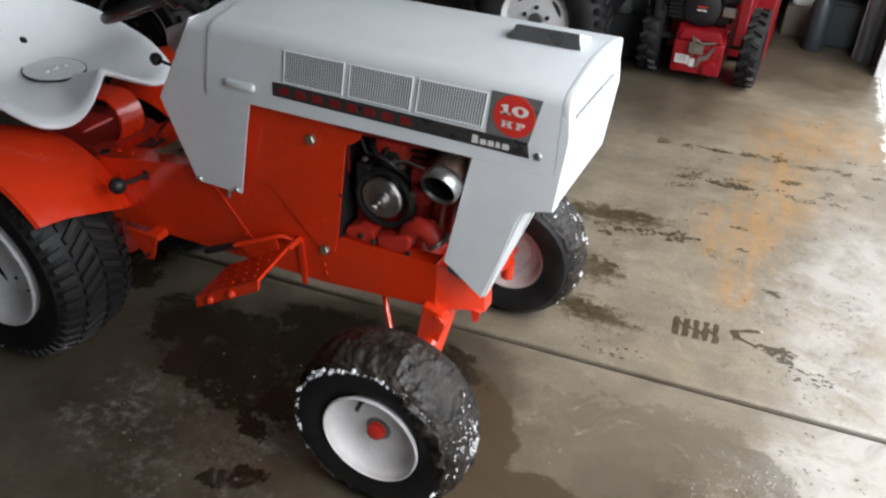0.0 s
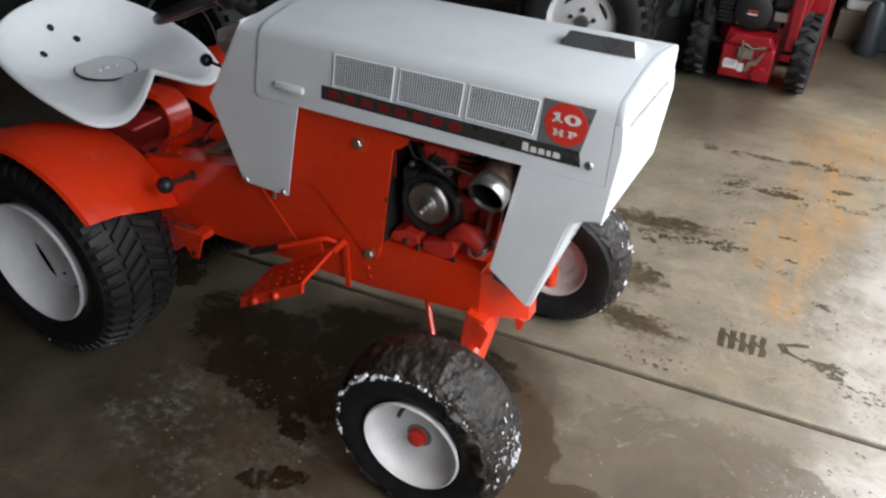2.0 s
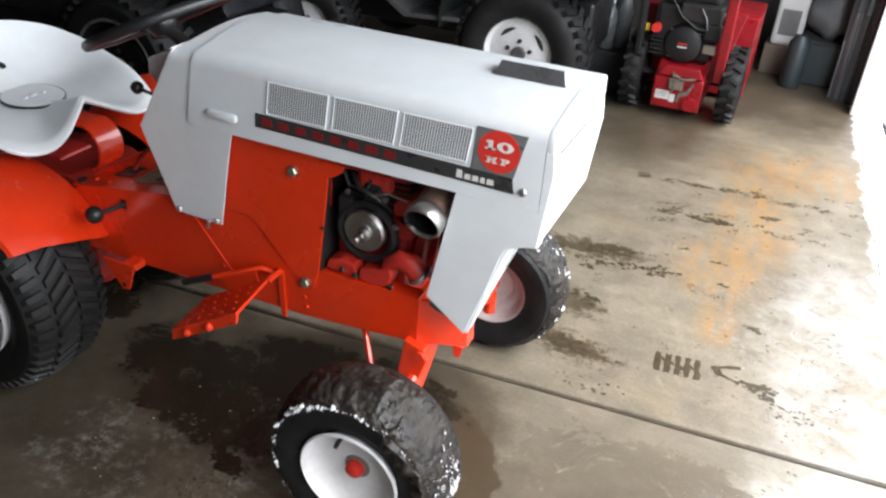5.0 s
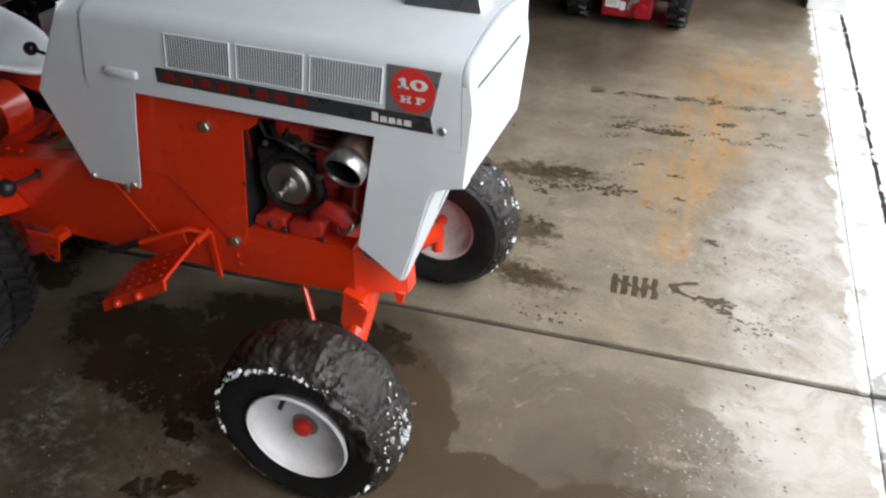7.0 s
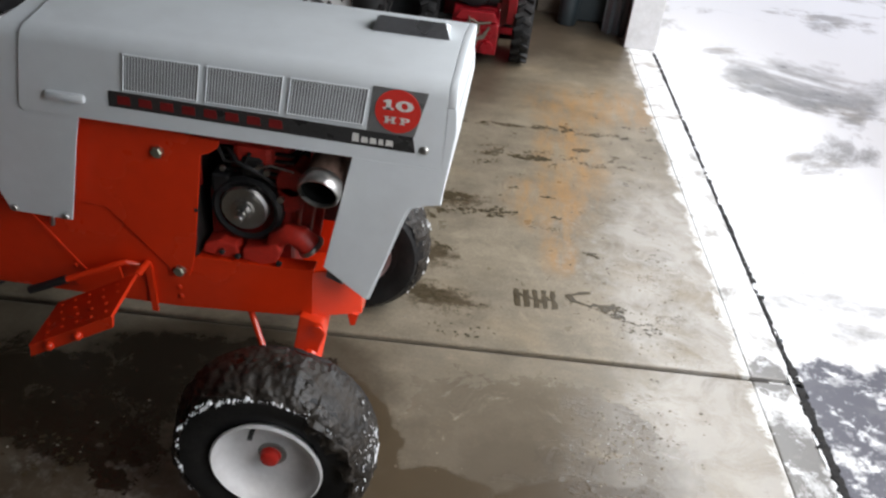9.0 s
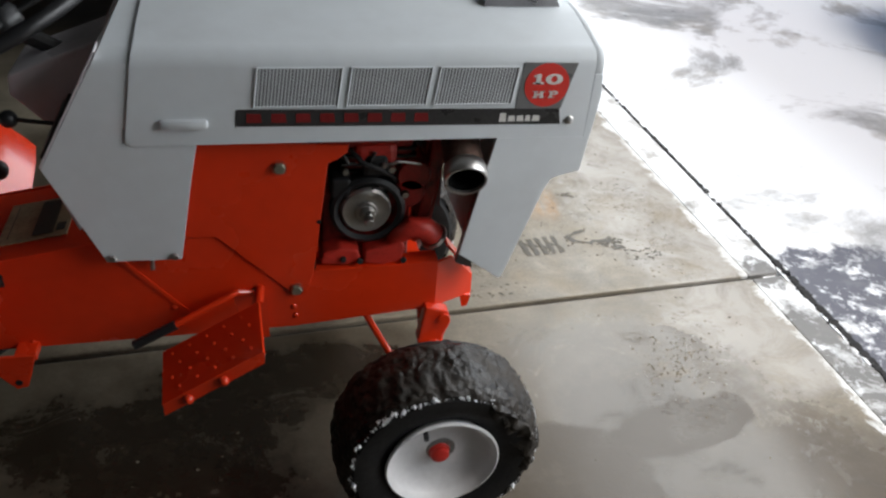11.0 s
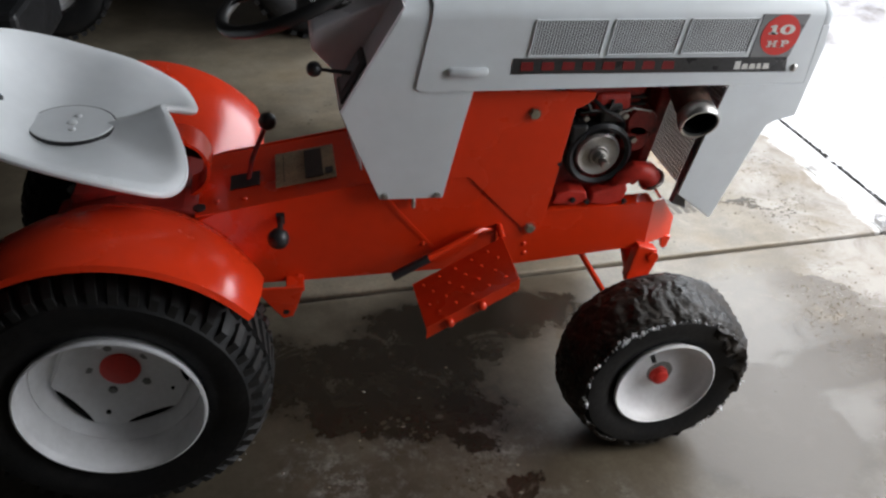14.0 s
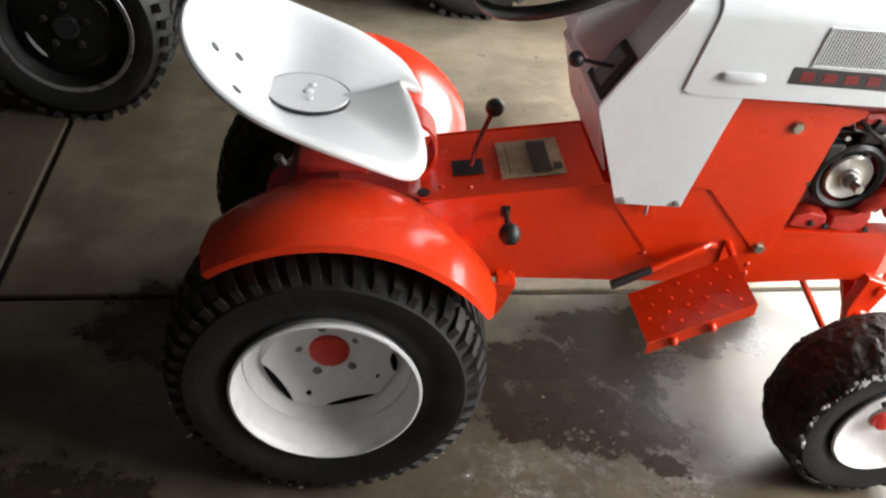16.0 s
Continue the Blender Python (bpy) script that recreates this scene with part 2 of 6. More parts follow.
def concrete(name, tone, damp, wet=(), rust=(), soak_shade=(), salt=(), grit=(), pale=(), slick=(), snow=None, brown=(), fringe=None, sheen=(0.27, 0.49)):
    """Trowelled garage concrete with soaked and wet patches, painted shade, rust bloom, salt spray and rough grit, in
    world metres.
    """
    m = bpy.data.materials.new(name)
    m.use_nodes = True
    t = m.node_tree
    n, l = t.nodes, t.links
    b = n["Principled BSDF"]
    b.inputs["Specular IOR Level"].default_value = 0.5
    geo = n.new("ShaderNodeNewGeometry")
    pos = geo.outputs["Position"]

    def grain(scale, detail=6.0, rough=0.6, stretch=None, lo=0.35, hi=0.65, to0=0.0, to1=1.0, twist=0.0):
        q = node(t, "ShaderNodeTexNoise", Scale=scale, Detail=detail, Roughness=rough, Distortion=twist)
        src = pos
        if stretch:
            mp = n.new("ShaderNodeMapping")
            mp.inputs["Rotation"].default_value = (0, 0, radians(stretch[2]))
            mp.inputs["Scale"].default_value = (stretch[0], stretch[1], 1)
            l.new(pos, mp.inputs["Vector"])
            src = mp.outputs["Vector"]
        l.new(src, q.inputs["Vector"])
        r = n.new("ShaderNodeMapRange")
        r.inputs["From Min"].default_value, r.inputs["From Max"].default_value = lo, hi
        r.inputs["To Min"].default_value, r.inputs["To Max"].default_value = to0, to1
        l.new(q.outputs["Fac"], r.inputs["Value"])
        return r.outputs["Result"], q.outputs["Fac"]

    def times(col, fac):
        mul = n.new("ShaderNodeMix")
        mul.data_type, mul.blend_type = "RGBA", "MULTIPLY"
        mul.inputs["Factor"].default_value = 1
        l.new(col, mul.inputs["A"])
        l.new(fac, mul.inputs["B"])
        return mul.outputs["Result"]

    def prod(a, c):
        q = n.new("ShaderNodeMath")
        q.operation = "MULTIPLY"
        l.new(a, q.inputs[0])
        if isinstance(c, float):
            q.inputs[1].default_value = c
        else:
            l.new(c, q.inputs[1])
        return q.outputs[0]

    def blend(a, value, fac):
        rm = n.new("ShaderNodeMix")
        rm.data_type = "FLOAT"
        l.new(fac, rm.inputs["Factor"])
        l.new(a, rm.inputs["A"])
        rm.inputs["B"].default_value = value
        return rm.outputs["Result"]

    rgb = n.new("ShaderNodeRGB")
    rgb.outputs[0].default_value = (*tone, 1)
    col = rgb.outputs[0]
    midr, mid = grain(7.0, 9.0, 0.68, to0=0.80, to1=1.15, twist=0.5)
    finer, fine = grain(120.0, 3.0, lo=0.3, hi=0.7, to0=0.84, to1=1.12)
    for fac in (grain(1.5, 8.0, lo=0.32, hi=0.68, to0=0.78, to1=1.16)[0], midr, grain(5.0, 8.0, 0.7, (0.5, 2.6, 25), to0=0.88, to1=1.1)[0], finer):
        col = times(col, fac)
    # faint warm and cool drifts
    col = over(t, col, (tone[0] * 1.15, tone[1] * 0.98, tone[2] * 0.72), grain(2.3, 7.0, 0.65, lo=0.52, hi=0.75, to1=0.5)[0])
    # small dark pits and specks
    col = over(t, col, tuple(c * 0.34 for c in tone), grain(46.0, 6.0, 0.72, lo=0.62, hi=0.72, to1=0.6)[0])
    # pale dried-water bloom with crisp edges
    col = over(t, col, tuple(min(0.8, c * 1.5) for c in tone), prod(grain(4.2, 10.0, 0.72, lo=0.56, hi=0.64, to1=0.55, twist=1.2)[0], grain(16.0, 6.0, 0.7, lo=0.35, hi=0.6)[0]))
    # fine pale scuffs and dried drip lines
    col = over(t, col, tuple(min(0.8, c * 1.75) for c in tone), prod(grain(24.0, 8.0, 0.76, (0.55, 2.4, -14), lo=0.60, hi=0.67, to1=0.55)[0], grain(3.0, 6.0, 0.7, lo=0.42, hi=0.58)[0]))
    if rust:
        col = over(t, col, (0.33, 0.180, 0.062), prod(union(t, [blob(t, pos, *p) for p in rust], 0.70), grain(6.0, 9.0, 0.74, (2.8, 0.6, 8), lo=0.40, hi=0.60)[0]))
    if pale:
        col = over(t, col, (0.40, 0.38, 0.35), prod(union(t, [blob(t, pos, *p) for p in pale], 0.75), grain(6.0, 10.0, 0.74, lo=0.34, hi=0.58, twist=0.8)[0]))
    ro = grain(9.0, 7.0, 0.65, to0=sheen[0], to1=sheen[1])[0]
    # soft dark blobs: damp concrete together with painted shade
    if soak_shade:
        sm = prod(union(t, [blob(t, pos, *p) for p in soak_shade]), grain(5.0, 9.0, 0.7, lo=0.25, hi=0.58, to0=0.55, to1=1.0)[0])
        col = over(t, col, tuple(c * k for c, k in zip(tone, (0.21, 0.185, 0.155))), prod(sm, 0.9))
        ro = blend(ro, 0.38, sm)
    if salt:
        specks = prod(union(t, [blob(t, pos, *p) for p in salt], 0.55), prod(grain(34.0, 7.0, 0.75, lo=0.47, hi=0.62)[0], grain(8.0, 6.0, 0.7, lo=0.42, hi=0.6)[0]))
        col = over(t, col, (0.34, 0.325, 0.30), specks)
    if slick:
        film = prod(union(t, [blob(t, pos, *p) for p in slick]), grain(7.0, 10.0, 0.74, lo=0.38, hi=0.5, to0=0.1, twist=0.9)[0])
        col = over(t, col, tuple(c * k for c, k in zip(tone, (0.50, 0.49, 0.50))), prod(film, 0.8))
        ro = blend(ro, 0.15, film)
    if brown:
        bm2 = prod(union(t, [blob(t, pos, *p) for p in brown]), grain(5.0, 8.0, 0.7, lo=0.30, hi=0.5, to0=0.55, to1=1.0)[0])
        col = over(t, col, tuple(c * k for c, k in zip(tone, (0.28, 0.235, 0.18))), prod(bm2, 0.9))
        ro = blend(ro, 0.30, bm2)
    wetm = None
    if wet:
        wetm = union(t, [blob(t, pos, *p) for p in wet])
        wetm = prod(wetm, grain(6.5, 9.0, 0.72, lo=0.36, hi=0.47, to0=0.5, twist=0.8)[0])
        col = over(t, col, damp, prod(wetm, grain(11.0, 7.0, 0.7, lo=0.25, hi=0.5, to0=0.75, to1=0.97)[0]))
        ro = blend(ro, 0.24, wetm)
    gritm = None
    if grit:
        gritm = prod(union(t, [blob(t, pos, *p) for p in grit]), prod(grain(60.0, 5.0, 0.6, (0.6, 1.5, 60), lo=0.45, hi=0.65)[0], grain(11.0, 6.0, 0.7, lo=0.45, hi=0.58)[0]))
        ro = blend(ro, 0.14, gritm)
    if snow:
        sc, lo, hi, tint = snow
        snowm = grain(sc, 12.0, 0.66, lo=lo, hi=hi, twist=0.4)[0]
        if wetm is not None:
            dry = n.new("ShaderNodeMath")
            dry.operation = "SUBTRACT"
            dry.use_clamp = True
            l.new(snowm, dry.inputs[0])
            l.new(prod(wetm, grain(15.0, 10.0, 0.75, lo=0.38, hi=0.47)[0]), dry.inputs[1])
            snowm = dry.outputs[0]
        col = over(t, col, tint, snowm)
        ro = blend(ro, 0.75, snowm)
    if fringe:
        # thin broken slush and salt that thins out away from the slab's edge x = c - k y
        c, k, reach, colour = fringe
        near = n.new("ShaderNodeVectorMath")
        near.operation = "DOT_PRODUCT"
        near.inputs[1].default_value = (1 / reach, k / reach, 0)
        l.new(pos, near.inputs[0])
        mix = n.new("ShaderNodeMath")
        mix.operation = "MULTIPLY_ADD"
        l.new(grain(9.0, 11.0, 0.78, lo=0.0, hi=1.0, twist=0.8)[1], mix.inputs[0])
        mix.inputs[1].default_value = 2.6
        l.new(near.outputs["Value"], mix.inputs[2])
        edge = n.new("ShaderNodeMapRange")
        edge.interpolation_type = "SMOOTHSTEP"
        edge.inputs["From Min"].default_value, edge.inputs["From Max"].default_value = c / reach + 0.95, c / reach + 1.25
        l.new(mix.outputs[0], edge.inputs["Value"])
        col = over(t, col, colour, edge.outputs["Result"])
        ro = blend(ro, 0.45, edge.outputs["Result"])
    l.new(col, b.inputs["Base Color"])
    l.new(ro, b.inputs["Roughness"])
    bp = node(t, "ShaderNodeBump", Strength=0.22, Distance=0.003)
    l.new(mid, bp.inputs["Height"])
    bp2 = node(t, "ShaderNodeBump", Strength=0.18, Distance=0.001)
    l.new(fine, bp2.inputs["Height"])
    l.new(bp.outputs["Normal"], bp2.inputs["Normal"])
    last = bp2
    if gritm is not None:
        bp3 = node(t, "ShaderNodeBump", Strength=0.35, Distance=0.003)
        l.new(gritm, bp3.inputs["Height"])
        l.new(bp2.outputs["Normal"], bp3.inputs["Normal"])
        last = bp3
    l.new(last.outputs["Normal"], b.inputs["Normal"])
    return m


TONE = (0.217, 0.186, 0.137)
WET = [(-0.30, 0.02, 0.32, 0.10, 4, 0.9, 0.4, 7.0, 1.9), (-0.57, -0.13, 0.30, 0.13, -8, 0.9, 0.30, 8.0, 1.5), (-0.47, -0.24, 0.24, 0.09, -5, 1.1, 0.40, 9.0, 1.7), (-0.50, -0.12, 0.14, 0.055, 15, 1.5, 0.40, 13.0, 1.0), (-0.42, -0.25, 0.08, 0.04, 35, 1.8, 0.45, 18.0, 2.0), (-0.60, -0.21, 0.13, 0.05, 10, 1.6, 0.35, 15.0, 9.0), (-0.33, -0.08, 0.12, 0.08, 0, 1.3, 0.30, 11.0, 9.5), (-0.36, -0.36, 0.06, 0.03, -20, 1.8, 0.35, 20.0, 9.7),
       (-1.25, 0.0, 0.3, 0.15, 0, 0.9, 0.2, 7.0, 5.0), (-0.2, 0.05, 0.2, 0.06, 8, 0.8, 0.12, 9.0, 6.0),
       (-1.7, -0.55, 0.4, 0.2, 0, 0.9, 0.2, 7.0, 8.0), (-0.30, -0.50, 0.07, 0.03, 30, 1.2, 0.15, 20.0, 10.0), (0.02, -0.70, 0.25, 0.10, 0, 0.9, 0.15, 9.0, 14.0)]
BROWN = [(0.07, -0.13, 0.13, 0.20, 32, 0.40, 0.05, 9.0, 3.0), (0.30, -0.40, 0.20, 0.20, 25, 0.45, 0.05, 8.0, 4.0), (0.62, -0.24, 0.20, 0.075, 12, 0.45, 0.06, 9.0, 70.0), (0.11, 1.00, 0.17, 0.055, 8, 2.4, 0.9, 30.0, 71.0), (0.14, 0.66, 0.09, 0.06, -20, 2.4, 0.9, 34.0, 73.0), (0.20, 0.44, 0.12, 0.05, -8, 2.4, 0.9, 34.0, 74.0)]
# damp areas, plus shade painted under and behind the tractor
SOAK_SHADE = [(0.0, 2.2, 0.38, 0.40, 0, 0.6, 1.3, 3.0, 20.5), (-0.25, 0.0, 0.45, 0.2, 4, 0.5, 0.4, 4.0, 15.8), (-1.05, 0.75, 0.75, 0.6, 0, 0.6, 0.7, 3.5, 16.5), (-0.30, -0.22, 0.55, 0.36, 4, 0.5, 0.4, 4.0, 15.4), (-0.75, -0.15, 0.60, 0.32, 0, 0.5, 0.4, 4.5, 15.6), (-0.70, -0.33, 0.90, 0.44, 8, 0.6, 0.5, 4.5, 15.0), (-0.55, -0.12, 0.40, 0.22, 8, 0.8, 0.4, 7.0, 15.2), (-1.7, 0.3, 0.65, 1.5, 0, 0.6, 0.7, 3.5, 16.0), (-0.3, -1.1, 0.95, 0.55, 0, 0.5, 0.6, 3.0, 17.0), (0.0, -0.35, 0.27, 0.42, 20, 0.5, 0.5, 5.0, 18.0), (0.62, -0.62, 0.55, 0.42, 0, 0.6, 0.7, 4.0, 18.5), (0.5, -0.22, 0.25, 0.16, 25, 0.8, 0.5, 6.0, 18.7), (-0.20, -0.32, 0.24, 0.17, 10, 0.8, 0.5, 6.0, 18.9), (0.05, -0.66, 0.50, 0.26, 0, 0.7, 0.6, 4.0, 19.3), (-0.9, 2.5, 0.9, 0.6, 0, 0.6, 0.9, 3.0, 19.0), (0.3, 3.0, 0.8, 0.5, 0, 0.6, 0.8, 3.0, 20.0)]
RUST = [(0.72, 2.05, 0.30, 0.22, 5, 0.6, 0.9, 5.0, 11.0), (0.54, 1.10, 0.14, 0.22, 0, 0.7, 0.9, 7.0, 12.0), (0.60, 1.55, 0.12, 0.45, 5, 0.6, 1.0, 6.0, 13.0), (0.57, 0.8, 0.06, 0.16, 0, 0.7, 0.9, 8.0, 15.5)]
SALT = [(-0.52, -0.42, 0.30, 0.16, 15, 0.8, 0.5, 9.0, 23.0), (-0.30, -0.62, 0.3, 0.14, 0, 0.8, 0.5, 9.0, 24.0), (0.75, 0.85, 0.25, 0.3, 0, 0.8, 0.6, 7.0, 25.0), (0.88, -0.1, 0.2, 0.35, 0, 0.8, 0.6, 7.0, 26.0)]
PALE = [(0.93, 0.75, 0.20, 0.65, 0, 0.7, 0.7, 5.0, 27.0), (0.92, 0.05, 0.22, 0.26, 0, 0.7, 0.6, 6.0, 28.0), (0.95, 0.5, 0.16, 0.3, 0, 0.7, 0.5, 6.0, 29.0)]
SLICK = [(0.66, 0.0, 0.14, 0.11, 10, 0.6, 0.12, 9.0, 60.0), (0.62, -0.28, 0.26, 0.16, -30, 0.9, 0.6, 6.0, 61.0), (0.70, -0.60, 0.25, 0.12, 10, 0.9, 0.6, 6.0, 62.0), (0.52, -0.15, 0.34, 0.30, 0, 0.6, 0.6, 5.0, 66.0), (0.85, -0.42, 0.2, 0.25, 0, 0.7, 0.5, 6.0, 67.0)]
GRITS = [(0.73, 0.02, 0.15, 0.15, 20, 0.8, 0.4, 9.0, 31.0), (0.68, -0.16, 0.12, 0.10, 0, 0.8, 0.4, 9.0, 32.0), (0.93, 0.42, 0.10, 0.12, 0, 0.8, 0.4, 9.0, 33.0), (0.86, 0.72, 0.12, 0.14, 0, 0.8, 0.4, 9.0, 34.0)]
# darker copy of the concrete: shade at the garage's back put into its tone
DARKCONC = concrete("shaded_back_concrete", (0.060, 0.049, 0.034), (0.02, 0.017, 0.013), [(-2.1, -0.9, 0.3, 0.2, 0, 0.6, 0.2, 4.0, 51.0)])
CONC = concrete("garage_concrete", TONE, (0.020, 0.0145, 0.009), WET, RUST, SOAK_SHADE, SALT, GRITS, PALE, SLICK, brown=BROWN, fringe=(1.094, 0.051, 0.075, (0.62, 0.62, 0.60)))
DWET = [(1.48, 0.26, 0.28, 0.17, -10, 0.7, 0.25, 9.0, 40.0), (1.30, 0.20, 0.17, 0.15, 0, 0.7, 0.25, 9.0, 41.0), (1.33, -0.15, 0.20, 0.22, 0, 0.7, 0.25, 9.0, 42.0), (1.62, -0.42, 0.25, 0.2, 0, 0.8, 0.3, 8.0, 46.0), (2.30, 0.62, 0.42, 0.33, 20, 0.9, 0.3, 6.0, 43.0), (2.95, 1.50, 0.40, 0.2, 0, 0.8, 0.35, 5.0, 45.0), (2.6, 1.1, 0.2, 0.2, 0, 0.9, 0.35, 6.0, 47.0)]
APRON = concrete("apron_concrete", (0.34, 0.325, 0.30), (0.20, 0.195, 0.185), wet=[(1.13, -0.25, 0.09, 0.42, 0, 0.6, 0.25, 9.0, 53.0), (1.13, 0.30, 0.05, 0.09, 0, 0.7, 0.25, 12.0, 54.0)], snow=(9.0, 0.36, 0.50, (0.74, 0.76, 0.78)))
DRIVE = concrete("snowy_driveway_concrete", (0.42, 0.42, 0.415), (0.13, 0.13, 0.148), wet=DWET, snow=(1.3, 0.39, 0.47, (0.82, 0.84, 0.86)))
GLINT = mat("water_glint_grey", (0.46, 0.45, 0.43), 0.15, var=0.3, scale=90, spec=0.6)
JOINT = mat("joint_dirt", (0.035, 0.03, 0.025), 0.9, var=0.3, scale=30)
GRIME = mat("wet_grime", (0.008, 0.007, 0.006), 0.7, var=0.5, scale=60, bump=0.8, bump_scale=160)
WETMARK = mat("wet_print_film", (0.058, 0.044, 0.023), 0.4, var=0.35, scale=40, bump=0.15, bump_scale=120)

# ---------------- mesh helpers ----------------


def part(name, bm, material, parent=None, label="", smooth=False, kind=""):
    """One mesh object from a bmesh given in world metres, under a thing or a part."""
    me = bpy.data.meshes.new(name)
    bm.normal_update()
    bm.to_mesh(me)
    bm.free()
    me.materials.append(material)
    if smooth:
        me.shade_smooth()
        me.set_sharp_from_angle(angle=radians(38))
    ob = new(name, me)
    if parent:
        ob.parent = parent
        if parent.type == "EMPTY":
            ob.matrix_parent_inverse = Matrix.Translation(-parent.location)
    return tagged(ob, label, kind=kind)


def thing(name, at, label, category, group="", kind=""):
    ob = new(name)
    ob.location = at
    ob.empty_display_size = 0.05
    return tagged(ob, label, category, group, kind)


def poly(bm, verts, faces):
    vs = [bm.verts.new(v) for v in verts]
    for f in faces:
        try:
            bm.faces.new([vs[i] for i in f])
        except ValueError:
            pass
    return vs


def fix(bm):
    bmesh.ops.recalc_face_normals(bm, faces=bm.faces[:])
    return bm


def bevelled(bm, w, seg=2, angle=25):
    es = [e for e in bm.edges if len(e.link_faces) == 2 and e.calc_face_angle(0) > radians(angle)]
    bmesh.ops.bevel(bm, geom=es, offset=w, segments=seg, affect="EDGES", profile=0.5, clamp_overlap=True)
    return bm


def box(x0, x1, y0, y1, z0, z1, bev=0.0, m=None, bm=None):
    b = bmesh.new()
    poly(b, [(x, y, z) for x in (x0, x1) for y in (y0, y1) for z in (z0, z1)], [(0, 1, 3, 2), (4, 6, 7, 5), (0, 4, 5, 1), (2, 3, 7, 6), (0, 2, 6, 4), (1, 5, 7, 3)])
    fix(b)
    if bev:
        bevelled(b, bev)
    if m is not None:
        b.transform(m)
    return merge(bm, b)


def merge(bm, b):
    if bm is None:
        return b
    me = bpy.data.meshes.new("scratch")
    b.to_mesh(me)
    b.free()
    bm.from_mesh(me)
    bpy.data.meshes.remove(me)
    return bm


def prism(pts, a0, a1, axis="y", bev=0.0, m=None, bm=None):
    """A flat outline pushed through from a0 to a1 along an axis: (x, z) for y, (x, y) for z, (y, z) for x."""
    b = bmesh.new()

    def put(p, a):
        return {"y": (p[0], a, p[1]), "z": (p[0], p[1], a), "x": (a, p[0], p[1])}[axis]

    n = len(pts)
    poly(b, [put(p, a0) for p in pts] + [put(p, a1) for p in pts], [tuple(range(n)), tuple(range(2 * n - 1, n - 1, -1))] + [(i, i + n, (i + 1) % n + n, (i + 1) % n) for i in range(n)])
    fix(b)
    if bev:
        bevelled(b, bev)
    if m is not None:
        b.transform(m)
    return merge(bm, b)


def lathe(profile, n=40, m=None, bm=None, closed=False):
    """(radius, along) turned round the y axis; m puts it in its place."""
    b = bmesh.new()
    rings = []
    for r, y in profile:
        if r < 1e-5:
            rings.append([b.verts.new((0, y, 0))])
        else:
            rings.append([b.verts.new((r * math.cos(2 * math.pi * i / n), y, r * math.sin(2 * math.pi * i / n))) for i in range(n)])
    pairs = list(zip(rings, rings[1:])) + ([(rings[-1], rings[0])] if closed else [])
    for p, q in pairs:
        for i in range(n):
            j = (i + 1) % n
            f = [p[i], p[j], q[j], q[i]] if len(p) > 1 and len(q) > 1 else ([p[0], q[j], q[i]] if len(p) == 1 else [p[i], p[j], q[0]])
            b.faces.new(f)
    fix(b)
    if m is not None:
        b.transform(m)
    return merge(bm, b)


def tube(points, r, n=10, bm=None, caps=True):
    """A round bar through points; r is a radius or one for each point."""
    b = bmesh.new()
    pts = [Vector(p) for p in points]
    rs = r if isinstance(r, (list, tuple)) else [r] * len(pts)
    rings, up = [], None
    for i, p in enumerate(pts):
        d = (pts[min(i + 1, len(pts) - 1)] - pts[max(i - 1, 0)]).normalized()
        if up is None:
            up = d.orthogonal().normalized()
        up = (up - d * up.dot(d)).normalized()
        side = d.cross(up)
        rings.append([b.verts.new(p + rs[i] * (up * math.cos(2 * math.pi * k / n) + side * math.sin(2 * math.pi * k / n))) for k in range(n)])
    for p, q in zip(rings, rings[1:]):
        for k in range(n):
            b.faces.new([p[k], p[(k + 1) % n], q[(k + 1) % n], q[k]])
    if caps:
        b.faces.new(rings[0][::-1])
        b.faces.new(rings[-1])
    fix(b)
    return merge(bm, b)


def ball(c, r, bm=None, seg=16, squash=(1, 1, 1)):
    b = bmesh.new()
    bmesh.ops.create_uvsphere(b, u_segments=seg, v_segments=seg * 2 // 3, radius=r)
    b.transform(Matrix.Translation(c) @ Matrix.Diagonal((*squash, 1)))
    return merge(bm, b)


def sheet(grid, thick, wrap=False, bm=None):
    """A curved plate of even thickness from a grid of points [row][column]."""
    b = bmesh.new()
    rows, cols = len(grid), len(grid[0])
    vs = [[b.verts.new(p) for p in row] for row in grid]
    for i in range(rows - 1):
        for j in range(cols if wrap else cols - 1):
            k = (j + 1) % cols
            b.faces.new([vs[i][j], vs[i + 1][j], vs[i + 1][k], vs[i][k]])
    fix(b)
    b.normal_update()
    bmesh.ops.solidify(b, geom=b.faces[:], thickness=thick)
    fix(b)
    return merge(bm, b)


def along(p, way):
    """A pose at p whose y axis points along way."""
    return Matrix.Translation(p) @ Vector(way).to_track_quat("Y", "Z").to_matrix().to_4x4()


def bolt(c, r, h, bm=None, hexa=True):
    """A bolt head that stands proud towards -y."""
    return lathe([(0, -h), (r * 0.85, -h), (r, -h * 0.75), (r, 0)], 6 if hexa else 14, Matrix.Translation(c), bm)


# ---------------- the garage ----------------
# The long joint runs under the tractor; the slabs stop at the door's threshold.
JY = 0.205  # the joint's place where x is 0
floor = thing("floor", (0, 0, 0), "trowelled grey-brown garage concrete floor, damp and rust-stained", "floor", kind="structure")


